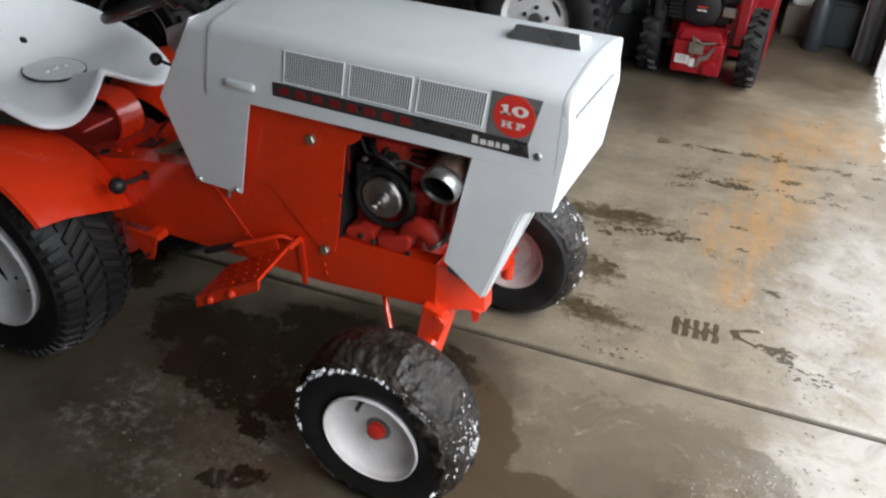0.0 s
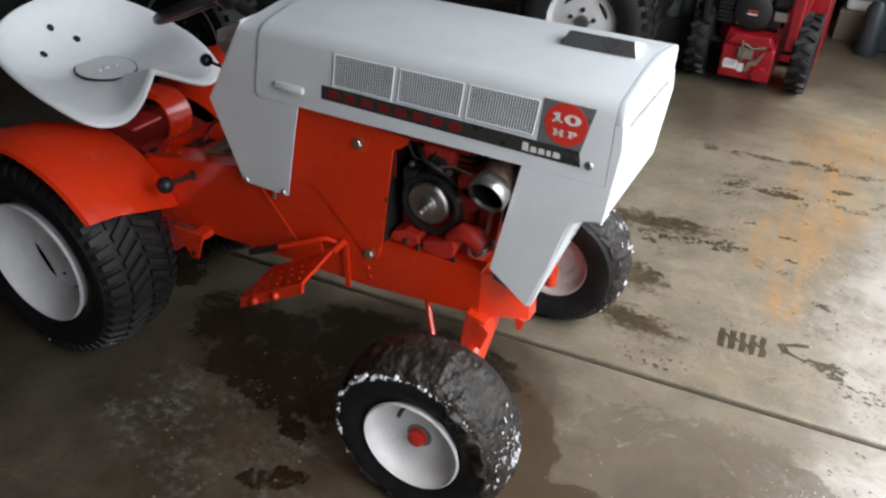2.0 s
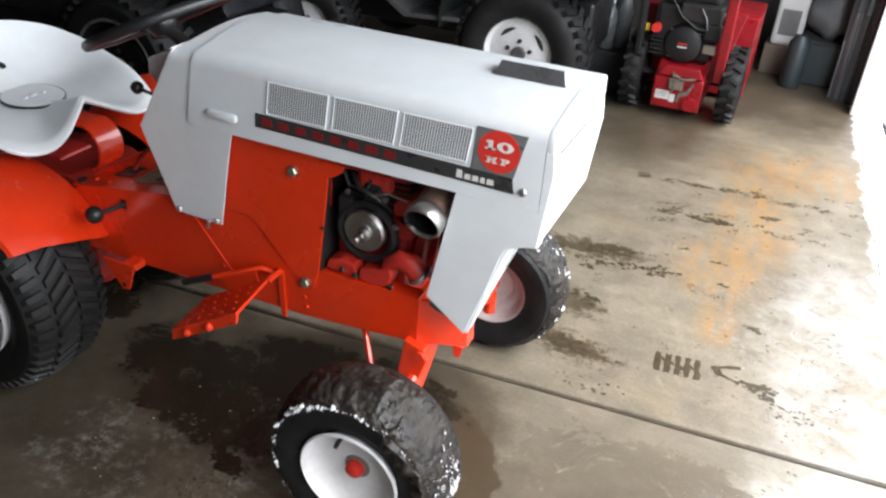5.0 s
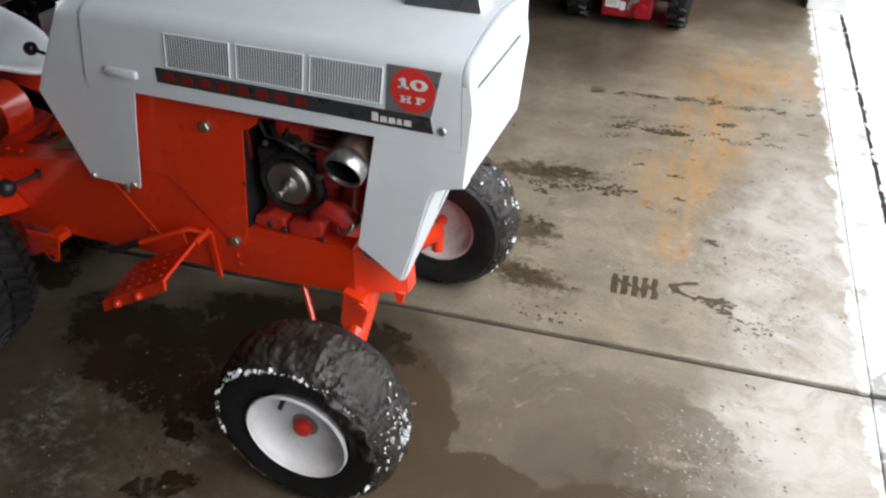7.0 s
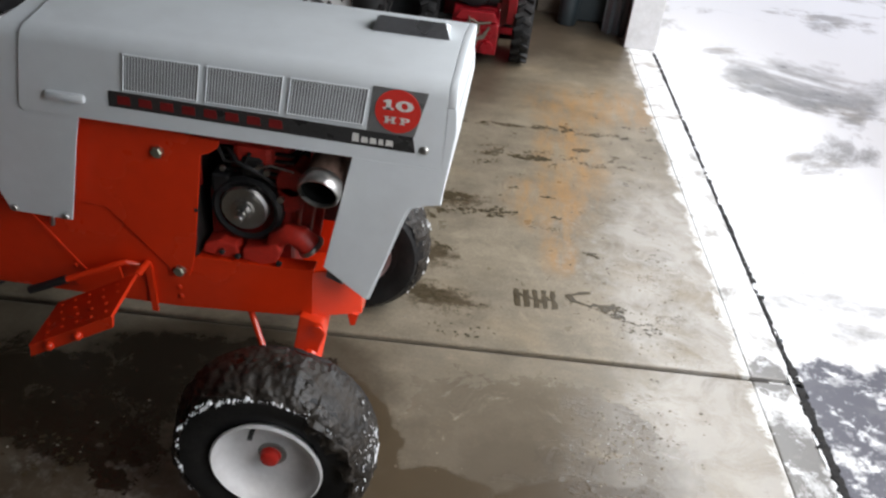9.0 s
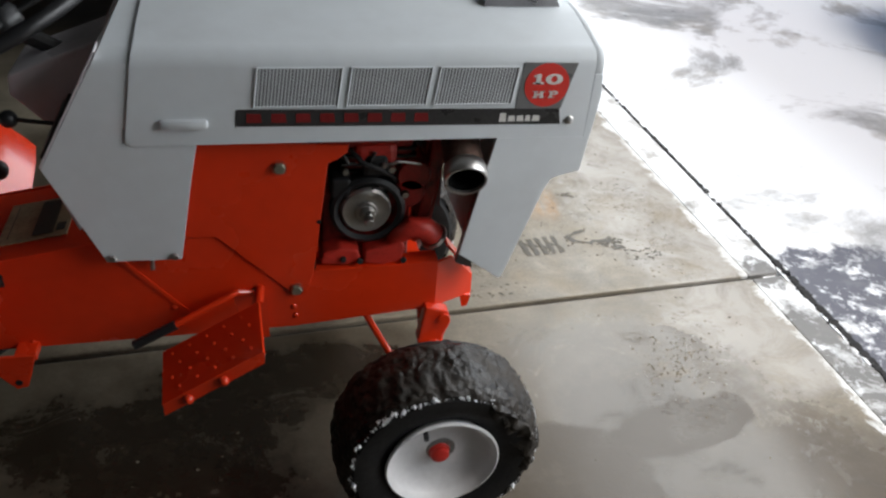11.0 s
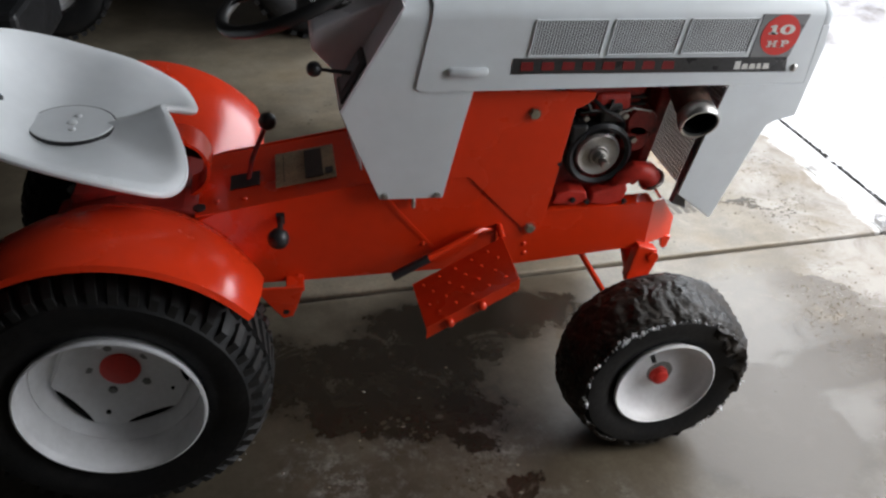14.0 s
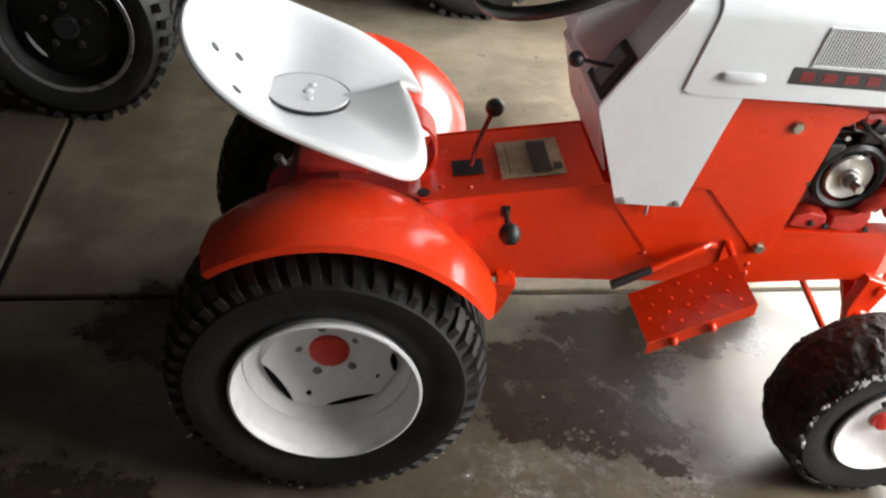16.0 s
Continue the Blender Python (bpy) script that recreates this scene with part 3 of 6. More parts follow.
def slab(pts, z0, z1, material, parent, name="slab", bev=0.006):
    b = bmesh.new()
    n = len(pts)
    poly(b, [(*p, z0) for p in pts] + [(*p, z1) for p in pts], [tuple(range(n - 1, -1, -1)), tuple(range(n, 2 * n))] + [(i, (i + 1) % n, (i + 1) % n + n, i + n) for i in range(n)])
    fix(b)
    bevelled(b, bev, 2)
    return part(name, b, material, parent)


def jy(x):
    return JY + 0.075 * x


def jx(y):
    return -1.795 - 0.085 * y


def door_x(y):
    return 1.215 - 0.047 * y


def lip_x(y):
    return 1.094 - 0.051 * y


GAP = 0.0085
Y0, Y1, X0 = -2.6, 4.05, -5.0
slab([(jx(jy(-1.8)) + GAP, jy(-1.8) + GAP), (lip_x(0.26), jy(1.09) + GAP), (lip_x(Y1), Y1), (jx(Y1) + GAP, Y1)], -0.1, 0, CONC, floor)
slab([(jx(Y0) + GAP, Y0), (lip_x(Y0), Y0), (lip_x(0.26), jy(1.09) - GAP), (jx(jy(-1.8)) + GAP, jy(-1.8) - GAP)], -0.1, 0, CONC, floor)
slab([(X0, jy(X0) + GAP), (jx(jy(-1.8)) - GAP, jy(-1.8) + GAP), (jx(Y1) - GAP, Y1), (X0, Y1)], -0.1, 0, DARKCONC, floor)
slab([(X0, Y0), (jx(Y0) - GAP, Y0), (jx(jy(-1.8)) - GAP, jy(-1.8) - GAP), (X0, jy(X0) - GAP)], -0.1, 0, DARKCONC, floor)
slab([(lip_x(0.27) + 0.002, jy(1.09) + GAP), (door_x(0.27) - 0.008, jy(1.2) + GAP), (door_x(Y1), Y1), (lip_x(Y1) + 0.002, Y1)], -0.1, -0.001, APRON, floor, "threshold_strip", 0.004)
slab([(lip_x(Y0) + 0.002, Y0), (door_x(Y0) - 0.008, Y0), (door_x(0.27) - 0.008, jy(1.2) - GAP), (lip_x(0.27) + 0.002, jy(1.09) - GAP)], -0.1, -0.001, APRON, floor, "threshold_strip", 0.004)
slab([(X0, Y0), (door_x(Y0) - 0.004, Y0), (door_x(Y1) - 0.004, Y1), (X0, Y1)], -0.2, -0.014, JOINT, floor, "joint_bed", 0.001)

ground = thing("ground", (6, 0, -0.02), "snow-dusted grey concrete driveway", "driveway", kind="structure")
b = bmesh.new()
poly(b, [(door_x(-3) + 0.012, -3.0, -0.012), (door_x(4.5) + 0.012, 4.5, -0.012), (9, 9, -0.06), (9, -7, -0.06), (300, 300, -0.3), (300, -300, -0.3), (-200, 300, -0.3), (-200, -300, -0.3), (-6, 9, -0.2), (-6, -7, -0.2)],
     [(0, 3, 2, 1), (2, 3, 5, 4), (8, 1, 2), (6, 8, 2, 4), (9, 3, 0), (7, 5, 3, 9), (6, 7, 9, 8), (9, 0, 1, 8)])
part("driveway_sheet", fix(b), DRIVE, ground)

# Walls have real thickness; the wide door opening is on the +x side.
ZT, WT = 2.55, 0.14


def wall(name, x0, x1, y0, y1, z0=0.0, z1=ZT, material=WALLP, label="plain unpainted garage wall"):
    return tagged(part(name, box(x0, x1, y0, y1, z0, z1), material), label, "wall", kind="structure")


wall("wall_north", X0, 1.09, 3.95, 3.95 + WT)
wall("wall_south", X0, 1.25, Y0 - WT, Y0)
wall("wall_west", X0 - WT, X0, Y0 - WT, 3.95 + WT)
wall("wall_east_jamb", 0.93, 1.07, 3.02, 3.95)
# added out of view: narrows the opening to hold back light from the south
wall("unseen_east_stub", 1.09, 1.23, Y0, -1.85)
wall("wall_over_door", 0.98, 1.12, -1.85, 3.02, 2.12, ZT)
tagged(part("ceiling", box(X0 - WT, 1.3, Y0 - WT, 3.95 + WT, ZT, ZT + 0.12), CEILP), "plain board garage ceiling", "ceiling", kind="structure")
trim = tagged(part("door_trim", box(0.915, 1.085, 2.975, 3.018, 0.0, 2.12, 0.004), TRIMW), "white painted garage door jamb board", "trim", kind="structure")

# Dirty slush and grime packed along the threshold crack.
def ragged_strip(y0, y1, off, half, lift, seedv, step=0.004, gaps=0.0, line=door_x, rough=1.0, base=-0.012):
    """A low uneven ridge along the door line, its edges broken by noise."""
    b = bmesh.new()
    rows = []
    k = int((y1 - y0) / step)
    for i in range(k + 1):
        y = y0 + i * step
        n1 = noise.noise(Vector((y * 7.3, seedv, 0.3))) * 0.3 + noise.noise(Vector((y * 31, seedv, 0.8))) * 0.3 + noise.noise(Vector((y * 70, seedv, 1.7))) * 0.6
        n2 = noise.noise(Vector((y * 5.1, seedv + 7, 2.3))) * 0.35 + noise.noise(Vector((y * 27, seedv + 7, 1.3))) * 0.3 + noise.noise(Vector((y * 64, seedv + 3, 4.1))) * 0.6
        n1, n2 = n1 * rough, n2 * rough
        here = noise.noise(Vector((y * 9, seedv + 20, 0.9))) > gaps
        c = line(y) + off
        wide = half * (1.0 if y > 0.6 else (1.9 if y < 0.2 else 1.0 + 0.9 * (0.6 - y) / 0.4))
        rows.append([(c - wide * (1 + n1), y, base), (c - wide * 0.5 * (1 + n1), y, lift * (0.7 + n2)), (c + wide * 0.5 * (1 + n2), y, lift * (0.7 + n1)), (c + wide * (1 + n2), y, base - 0.002)] if here else None)
    for p, q in zip(rows, rows[1:]):
        if p and q:
            poly(b, p + q, [(0, 1, 5, 4), (1, 2, 6, 5), (2, 3, 7, 6)])
    bmesh.ops.remove_doubles(b, verts=b.verts[:], dist=1e-5)
    return fix(b)


tagged(part("threshold_grime", ragged_strip(-1.4, 2.95, 0.0, 0.0100, 0.004, 1.0, gaps=-0.55, rough=1.7), GRIME, None, "", True), "wet black grit lying in the door threshold crack", "grit", kind="stuff")
tagged(part("slush_ridge", ragged_strip(-1.4, 0.32, -0.016, 0.004, 0.003, 9.0, gaps=-0.1), SNOW, None, "", True), "thin slush line on the threshold edge", "snow", kind="stuff")

tagged(part("slush_bridge", ragged_strip(0.30, 2.95, 0.004, 0.013, 0.004, 31.0, gaps=0.12, rough=1.5), SNOW, None, "", True), "crusts of snow bridging the threshold crack", "snow", kind="stuff")

# Wet tyre and shoe prints: thin films of dirty water with ragged outlines.
random.seed(8)
prints = bmesh.new()


def film(pts):
    """A thin ragged patch from a rough outline, its edge broken between the corners."""
    out = []
    for p, q in zip(pts, pts[1:] + pts[:1]):
        for k in range(4):
            f = k / 4
            out.append((p[0] + (q[0] - p[0]) * f + random.gauss(0, 0.0016), p[1] + (q[1] - p[1]) * f + random.gauss(0, 0.0016), 0.0009))
    mid = (sum(p[0] for p in out) / len(out), sum(p[1] for p in out) / len(out), 0.0012)
    n = len(out)
    poly(prints, [mid] + out, [(0, i + 1, (i + 1) % n + 1) for i in range(n)])


def smear(cx, cy, rx, ry, turn, count, size):
    """Many little splashes strewn inside an ellipse."""
    c, s = math.cos(radians(turn)), math.sin(radians(turn))
    for k in range(int(count * 2.3)):
        a, r = random.uniform(0, 6.28), math.sqrt(random.random())
        u, v = rx * r * math.cos(a), ry * r * math.sin(a)
        x, y, z = cx + u * c - v * s, cy + u * s + v * c, size * random.uniform(0.2, 1.1)
        w = random.uniform(0.7, 1.6)
        film([(x + z * w * math.cos(q) * random.uniform(0.6, 1.2), y + z * math.sin(q) * random.uniform(0.5, 1.2)) for q in (0, 1.2, 2.5, 3.6, 5.0)])


# tyre print: five bars with cross ties, and a hooked mark beside it
for k in range(5):
    x = 0.444 + 0.0265 * k
    top, bot = 0.530 + 0.0038 * k, 0.446 + 0.003 * k
    film([(x - 0.009, top), (x + 0.007, top + 0.002), (x + 0.015, bot), (x - 0.002, bot - 0.003)])
    if k < 4:
        yy = random.uniform(0.47, 0.51)
        film([(x + 0.004, yy + 0.012), (x + 0.027, yy - 0.004), (x + 0.027, yy - 0.016), (x + 0.004, yy - 0.002)])
film([(0.600, 0.546), (0.655, 0.574), (0.663, 0.562), (0.612, 0.536)])
film([(0.582, 0.534), (0.600, 0.548), (0.622, 0.512), (0.604, 0.500)])
film([(0.600, 0.512), (0.612, 0.520), (0.668, 0.500), (0.664, 0.487)])
film([(0.655, 0.500), (0.668, 0.512), (0.735, 0.520), (0.738, 0.500)])
for a in ((0.735, 0.485, 0.03, 0.04, 40, 12, 0.010), (0.155, 1.68, 0.03, 0.012, 10, 12, 0.006), (0.24, 1.685, 0.035, 0.012, 0, 9, 0.004), (0.355, 1.705, 0.045, 0.014, 5, 16, 0.008), (0.49, 1.727, 0.045, 0.02, 20, 12, 0.008), (0.59, 1.765, 0.03, 0.02, 0, 8, 0.005), (0.70, 1.725, 0.06, 0.025, 10, 10, 0.006), (0.86, 1.85, 0.02, 0.01, 0, 3, 0.006),
          (0.31, 1.43, 0.05, 0.03, 30, 14, 0.008), (0.45, 1.425, 0.085, 0.022, 6, 34, 0.010), (0.29, 1.34, 0.06, 0.02, 30, 9, 0.007), (0.655, 1.555, 0.04, 0.02, 10, 14, 0.008), (0.79, 1.536, 0.016, 0.008, 0, 4, 0.006), (0.92, 1.572, 0.02, 0.01, 0, 5, 0.006),
          (0.17, 1.02, 0.10, 0.035, 12, 40, 0.010), (0.20, 0.94, 0.12, 0.03, 10, 26, 0.008), (0.14, 0.88, 0.03, 0.012, 0, 6, 0.008), (0.36, 0.965, 0.065, 0.035, 20, 22, 0.009), (0.40, 1.16, 0.025, 0.01, 20, 5, 0.006), (0.53, 1.118, 0.03, 0.012, -10, 6, 0.006), (0.556, 0.985, 0.02, 0.008, 0, 5, 0.006), (0.52, 0.905, 0.05, 0.012, 5, 6, 0.005),
          (0.18, 0.70, 0.06, 0.035, -30, 20, 0.008), (0.19, 0.445, 0.08, 0.03, -10, 26, 0.010), (0.68, 0.776, 0.035, 0.014, -15, 10, 0.006), (0.72, 0.50, 0.05, 0.012, 10, 10, 0.005), (0.80, 0.43, 0.06, 0.03, 0, 12, 0.006), (0.30, 0.30, 0.10, 0.03, 5, 10, 0.005),
          (-0.50, -0.33, 0.10, 0.06, 20, 12, 0.007), (-0.38, -0.45, 0.08, 0.04, 20, 10, 0.006), (-0.70, -0.30, 0.03, 0.02, 0, 3, 0.010)):
    smear(*a)
for k in range(11):
    x = 0.16 + 0.078 * k + random.uniform(-0.02, 0.02)
    smear(x, 1.70 + 0.05 * x + random.gauss(0, 0.012), 0.032, 0.014, random.uniform(-20, 30), 7, 0.0065)
    smear(0.28 + 0.055 * k, 1.44 + random.gauss(0, 0.035), 0.035, 0.018, random.uniform(-20, 40), 5, 0.006)
for k in range(60):
    smear(random.uniform(0.25, 0.95), random.uniform(-0.1, 1.9), 0.012, 0.008, random.uniform(0, 90), 1, 0.004)
for a in ((-0.9, 1.0, 0.5, 0.5, 20, 46, 0.006), (-1.5, 0.7, 0.4, 0.5, 0, 26, 0.007), (-0.3, 0.9, 0.3, 0.4, 0, 16, 0.005), (-1.35, -0.35, 0.3, 0.25, 0, 14, 0.008)):
    smear(*a)
tagged(part("wet_prints", prints, WETMARK), "wet tyre and shoe prints on the concrete floor", "wet prints", kind="stuff")

# Grit, salt crumbs and slush left on the slab.
b = bmesh.new()
for i in range(420):
    cx, cy, sd = random.choice(((0.74, 0.03, 0.06), (0.72, -0.02, 0.05), (0.70, -0.12, 0.05), (0.80, 0.42, 0.08), (0.86, 0.72, 0.07), (0.75, -0.02, 0.05), (0.9, 0.9, 0.25), (0.5, 0.1, 0.25), (-0.45, -0.45, 0.2), (0.66, 0.50, 0.05)))
    x, y = random.gauss(cx, sd), random.gauss(cy, sd)
    if x < lip_x(y) - 0.03 and abs(y - jy(x)) > 0.02:
        z = random.uniform(0.0008, 0.0042)
        vs = [(x + z * random.uniform(0.8, 1.8) * math.cos(q), y + z * random.uniform(0.7, 1.5) * math.sin(q), 0.0) for q in (0, 1.5, 3.0, 4.6)]
        poly(b, vs + [(x + random.gauss(0, z * 0.3), y, z * 0.9)], [(0, 1, 4), (1, 2, 4), (2, 3, 4), (3, 0, 4)])
tagged(part("floor_grit", b, mat("wet_grit", (0.23, 0.20, 0.155), 0.14, var=0.5, scale=80), None, "", True), "wet grit and salt crumbs on the concrete floor", "grit", kind="stuff")

# pale beads that paint the glints of water on the wet patch by the door
b = bmesh.new()
for i in range(60):
    cx, cy, sd = random.choice(((0.745, 0.0, 0.035), (0.72, -0.09, 0.03), (0.77, 0.07, 0.03), (0.70, -0.02, 0.06)))
    x, y = random.gauss(cx, sd), random.gauss(cy, sd)
    if abs(y - jy(x)) > 0.015 and x < lip_x(y) - 0.01:
        z = random.uniform(0.0008, 0.0022)
        vs = [(x + z * random.uniform(0.8, 2.4) * math.cos(q), y + z * random.uniform(0.7, 1.6) * math.sin(q), 0.0) for q in (0, 1.5, 3.0, 4.6)]
        poly(b, vs + [(x, y, z * 0.8)], [(0, 1, 4), (1, 2, 4), (2, 3, 4), (3, 0, 4)])
tagged(part("glint_beads", b, GLINT), "pale beads painting water glints on the wet concrete", "slush", kind="stuff")

# ---------------- the garden tractor ----------------
# x runs forward along the tractor, its middle plane lies at y = CY.
CY = -0.078
FARY = 0.365
tractor = thing("garden_tractor", (-0.5, CY, 0), "orange-red and white vintage garden tractor on the garage floor", "tractor")
HN, HF = -0.222, 0.092  # the hood's near and far sides


# --- hood: pressed steel shell, crowned top, rounded shoulders, open underneath
def hood_section(x, drop=0.0):
    zs = 0.868 - drop
    half = (HF - HN) / 2
    pts = [(HN, 0.738), (HN, 0.746)]
    pts.append((HN, zs - 0.02))
    for k in range(7):
        a = math.pi / 2 * k / 6
        pts.append((HN + 0.026 * (1 - math.cos(a)), zs - 0.006 + 0.026 * math.sin(a)))
    for k in range(1, 12):
        f = k / 12
        pts.append((HN + 0.026 + (2 * half - 0.040) * f, zs + 0.02 + 0.016 * math.sin(math.pi * f) + 0.008 * f))
    for k in range(7):
        a = math.pi / 2 * (6 - k) / 6
        pts.append((HF - 0.014 * (1 - math.cos(a)), zs + 0.014 + 0.014 * math.sin(a)))
    pts.append((HF, zs - 0.02))
    pts.append((HF, 0.746))
    pts.append((HF, 0.738))
    return [(x, y, z) for y, z in pts]


def hood_back(z):
    """The rear edge of the hood leans back towards its rounded lower corner."""
    return -0.474 if z < 0.74 else -0.458 - (0.888 - min(z, 0.888)) * 0.19


hood_rows = [[(hood_back(z) + dx, y, z) for x, y, z in hood_section(0.0)] for dx in (0.0, 0.004)]
hood_bm = sheet(hood_rows + [hood_section(x) for x in (-0.35, -0.2, -0.05, 0.1, 0.2, 0.240, 0.2447)], 0.003)
hood = part("hood", hood_bm, WHITE, tractor, "white painted pressed-steel hood", True)

# --- nose: the front casting of the hood with its slots, leaning in towards the bottom
nose_out = [(0.215, 0.664), (0.250, 0.672), (0.2635, 0.809), (0.2597, 0.8478), (0.2455, 0.8478), (0.245, 0.7372), (0.094, 0.7372)]
part("nose_side", prism(nose_out + [(0.049, 0.506), (0.131, 0.446), (0.165, 0.55), (0.186, 0.63), (0.197, 0.655)], HN, HN + 0.004, bev=0.0012), WHITE, hood)
part("nose_side", prism(nose_out + [(0.080, 0.668), (0.196, 0.656)], HF - 0.004, HF, bev=0.0012), WHITE, hood)


def front_x(z):
    return 0.2635 - (0.809 - z) * 0.1 if z < 0.809 else 0.2635 - (z - 0.809) * 0.1


def front_bar(z0, z1, y0=HN + 0.004, y1=HF - 0.004, t=0.006, back=0.0):
    xa, xb = front_x(z0) - back, front_x(z1) - back
    b = bmesh.new()
    poly(b, [(xa, y0, z0), (xa, y1, z0), (xb, y1, z1), (xb, y0, z1), (xa - t, y0, z0), (xa - t, y1, z0), (xb - t, y1, z1), (xb - t, y0, z1)], [(0, 1, 2, 3), (7, 6, 5, 4), (0, 4, 5, 1), (3, 2, 6, 7), (0, 3, 7, 4), (1, 5, 6, 2)])
    part("front_slat", fix(b), WHITE, hood)


front_bar(0.841, 0.848)
front_bar(0.809, 0.829)
front_bar(0.785, 0.809)
for z0, z1 in ((0.672, 0.722), (0.729, 0.752), (0.759, 0.785)):
    front_bar(z0, z1)
for y0, y1 in ((HN + 0.004, HN + 0.014), (HF - 0.022, HF - 0.004)):
    for z0, z1 in ((0.722, 0.729), (0.752, 0.759)):
        front_bar(z0, z1, y0, y1)
for y0, y1 in ((HN + 0.004, HN + 0.030), (HF - 0.042, HF - 0.004)):
    front_bar(0.829, 0.841, y0, y1)
part("nose_cap", prism([(y, z) for x, y, z in hood_section(0)[2:-2]], 0.2449, 0.2588, "x", 0.0022), WHITE, hood, "", True)
GRILLEG = mat("dull_grille_grey", (0.55, 0.56, 0.57), 0.5, var=0.3, scale=14)
gb = part("grille_backing", box(0.228, 0.232, HN + 0.006, HF - 0.006, 0.674, 0.845), GRILLEG, hood, "grey sheet behind the front grille")
for k in range(6):
    part("grille_bar", box(0.232, 0.235, HN + 0.008, HF - 0.008, 0.685 + k * 0.026, 0.689 + k * 0.026), DARKMET, gb)
# the lower shroud edge folds inwards, leaving the middle open to the screen
part("nose_fold", prism([(0.131, 0.448), (0.1365, 0.4465), (0.190, 0.627), (0.200, 0.652), (0.216, 0.6605), (0.2505, 0.669), (0.2465, 0.676), (0.212, 0.666), (0.194, 0.657), (0.184, 0.63)], HN + 0.004, HN + 0.034), WHITE, hood)
NOSEEDGE = [(0.1360, 0.449, 0.008), (0.1500, 0.498, 0.050), (0.1650, 0.548, 0.092), (0.1780, 0.592, 0.128), (0.1890, 0.627, 0.156), (0.1985, 0.650, 0.172)]
npl = part("nose_plate", sheet([[(x - 0.003, HN + 0.034 + 1.25 * w * f, z) for f in (0, 0.5, 1)] for x, z, w in NOSEEDGE], 0.003), WHITE, hood, "white tapering plate across the shroud front")
part("nose_slit", sheet([[(x + 0.0005, HN + 0.034 + w * 0.75 - 0.012 * k / 3, z) for w in (w, w + 0.03 * k / 3)] for k, (x, z, w) in enumerate(NOSEEDGE[2:])], 0.001), DARKMET, npl)

# --- side grilles: three framed panels of expanded metal
def lean(x, z):
    return x + (z - 0.8) * 0.13


for x0, x1 in ((-0.294, -0.168), (-0.154, -0.030), (-0.017, 0.109)):
    z0, z1 = 0.800, 0.862
    q = [(lean(x0, z0), z0), (lean(x1, z0), z0), (lean(x1, z1), z1), (lean(x0, z1), z1)]
    gr = part("side_grille", prism(q, HN - 0.0012, HN + 0.0005), SCREENW, hood, "light grey expanded-metal side grille")
    mesh = bmesh.new()
    nx, nz = 25, 11
    dx, dz = (x1 - x0) / nx, (z1 - z0) / nz
    for i in range(nx):
        for j in range(nz):
            cx, cz = x0 + (i + 0.5) * dx, z0 + (j + 0.5 + (0.25 if i % 2 else -0.25)) * dz
            a, h = dx * 0.32, dz * 0.60
            y = HN - 0.0018
            poly(mesh, [(lean(cx - a, cz), y, cz - h * 0.3), (lean(cx + a * 0.4, cz), y, cz - h), (lean(cx + a, cz), y, cz + h * 0.3), (lean(cx - a * 0.4, cz), y, cz + h)], [(0, 1, 2, 3)])
    part("mesh_screen", mesh, SCREEND, gr, "dark open weave of the mesh", kind="stuff")
    rim = bmesh.new()
    for k in range(4):
        p0, p1 = q[k], q[(k + 1) % 4]
        tube([(p0[0], HN - 0.0015, p0[1]), (p1[0], HN - 0.0015, p1[1])], 0.0017, 6, rim)
    part("grille_rim", rim, WHITE, gr)

# --- decals
strip = part("name_strip", prism([(-0.322, 0.768), (0.199, 0.762), (0.1935, 0.790), (-0.320, 0.796)], HN - 0.0012, HN + 0.0005), DECALB, hood, "dark grey name strip with red marks")
for k in range(8):
    xa = -0.306 + k * 0.037
    part("red_mark", prism([(xa, 0.7745 - k * 0.0004), (xa + 0.023, 0.7742 - k * 0.0004), (xa + 0.022, 0.789 - k * 0.0004), (xa + 0.001, 0.7893 - k * 0.0004)], HN - 0.002, HN - 0.001), DECALR2, strip)
for xa, w, h in ((0.093, 0.012, 0.015), (0.108, 0.012, 0.010), (0.1225, 0.012, 0.010), (0.137, 0.009, 0.010), (0.149, 0.013, 0.010)):
    part("cream_mark", prism([(xa, 0.7685), (xa + w, 0.7685), (xa + w - 0.001, 0.7685 + h), (xa + 0.001, 0.7685 + h)], HN - 0.002, HN - 0.001), DECALW, strip)
badge = part("badge", prism([(0.118, 0.7905), (0.1955, 0.7902), (0.2135, 0.868), (0.124, 0.869)], HN - 0.0012, HN + 0.0005), DECALG, hood, "grey foil badge with a red disc reading 10 HP")
part("badge_disc", lathe([(0, -0.0008), (0.037, -0.0008), (0.0372, 0.0)], 48, Matrix.Translation((0.166, HN - 0.0013, 0.831))), DECALR, badge)


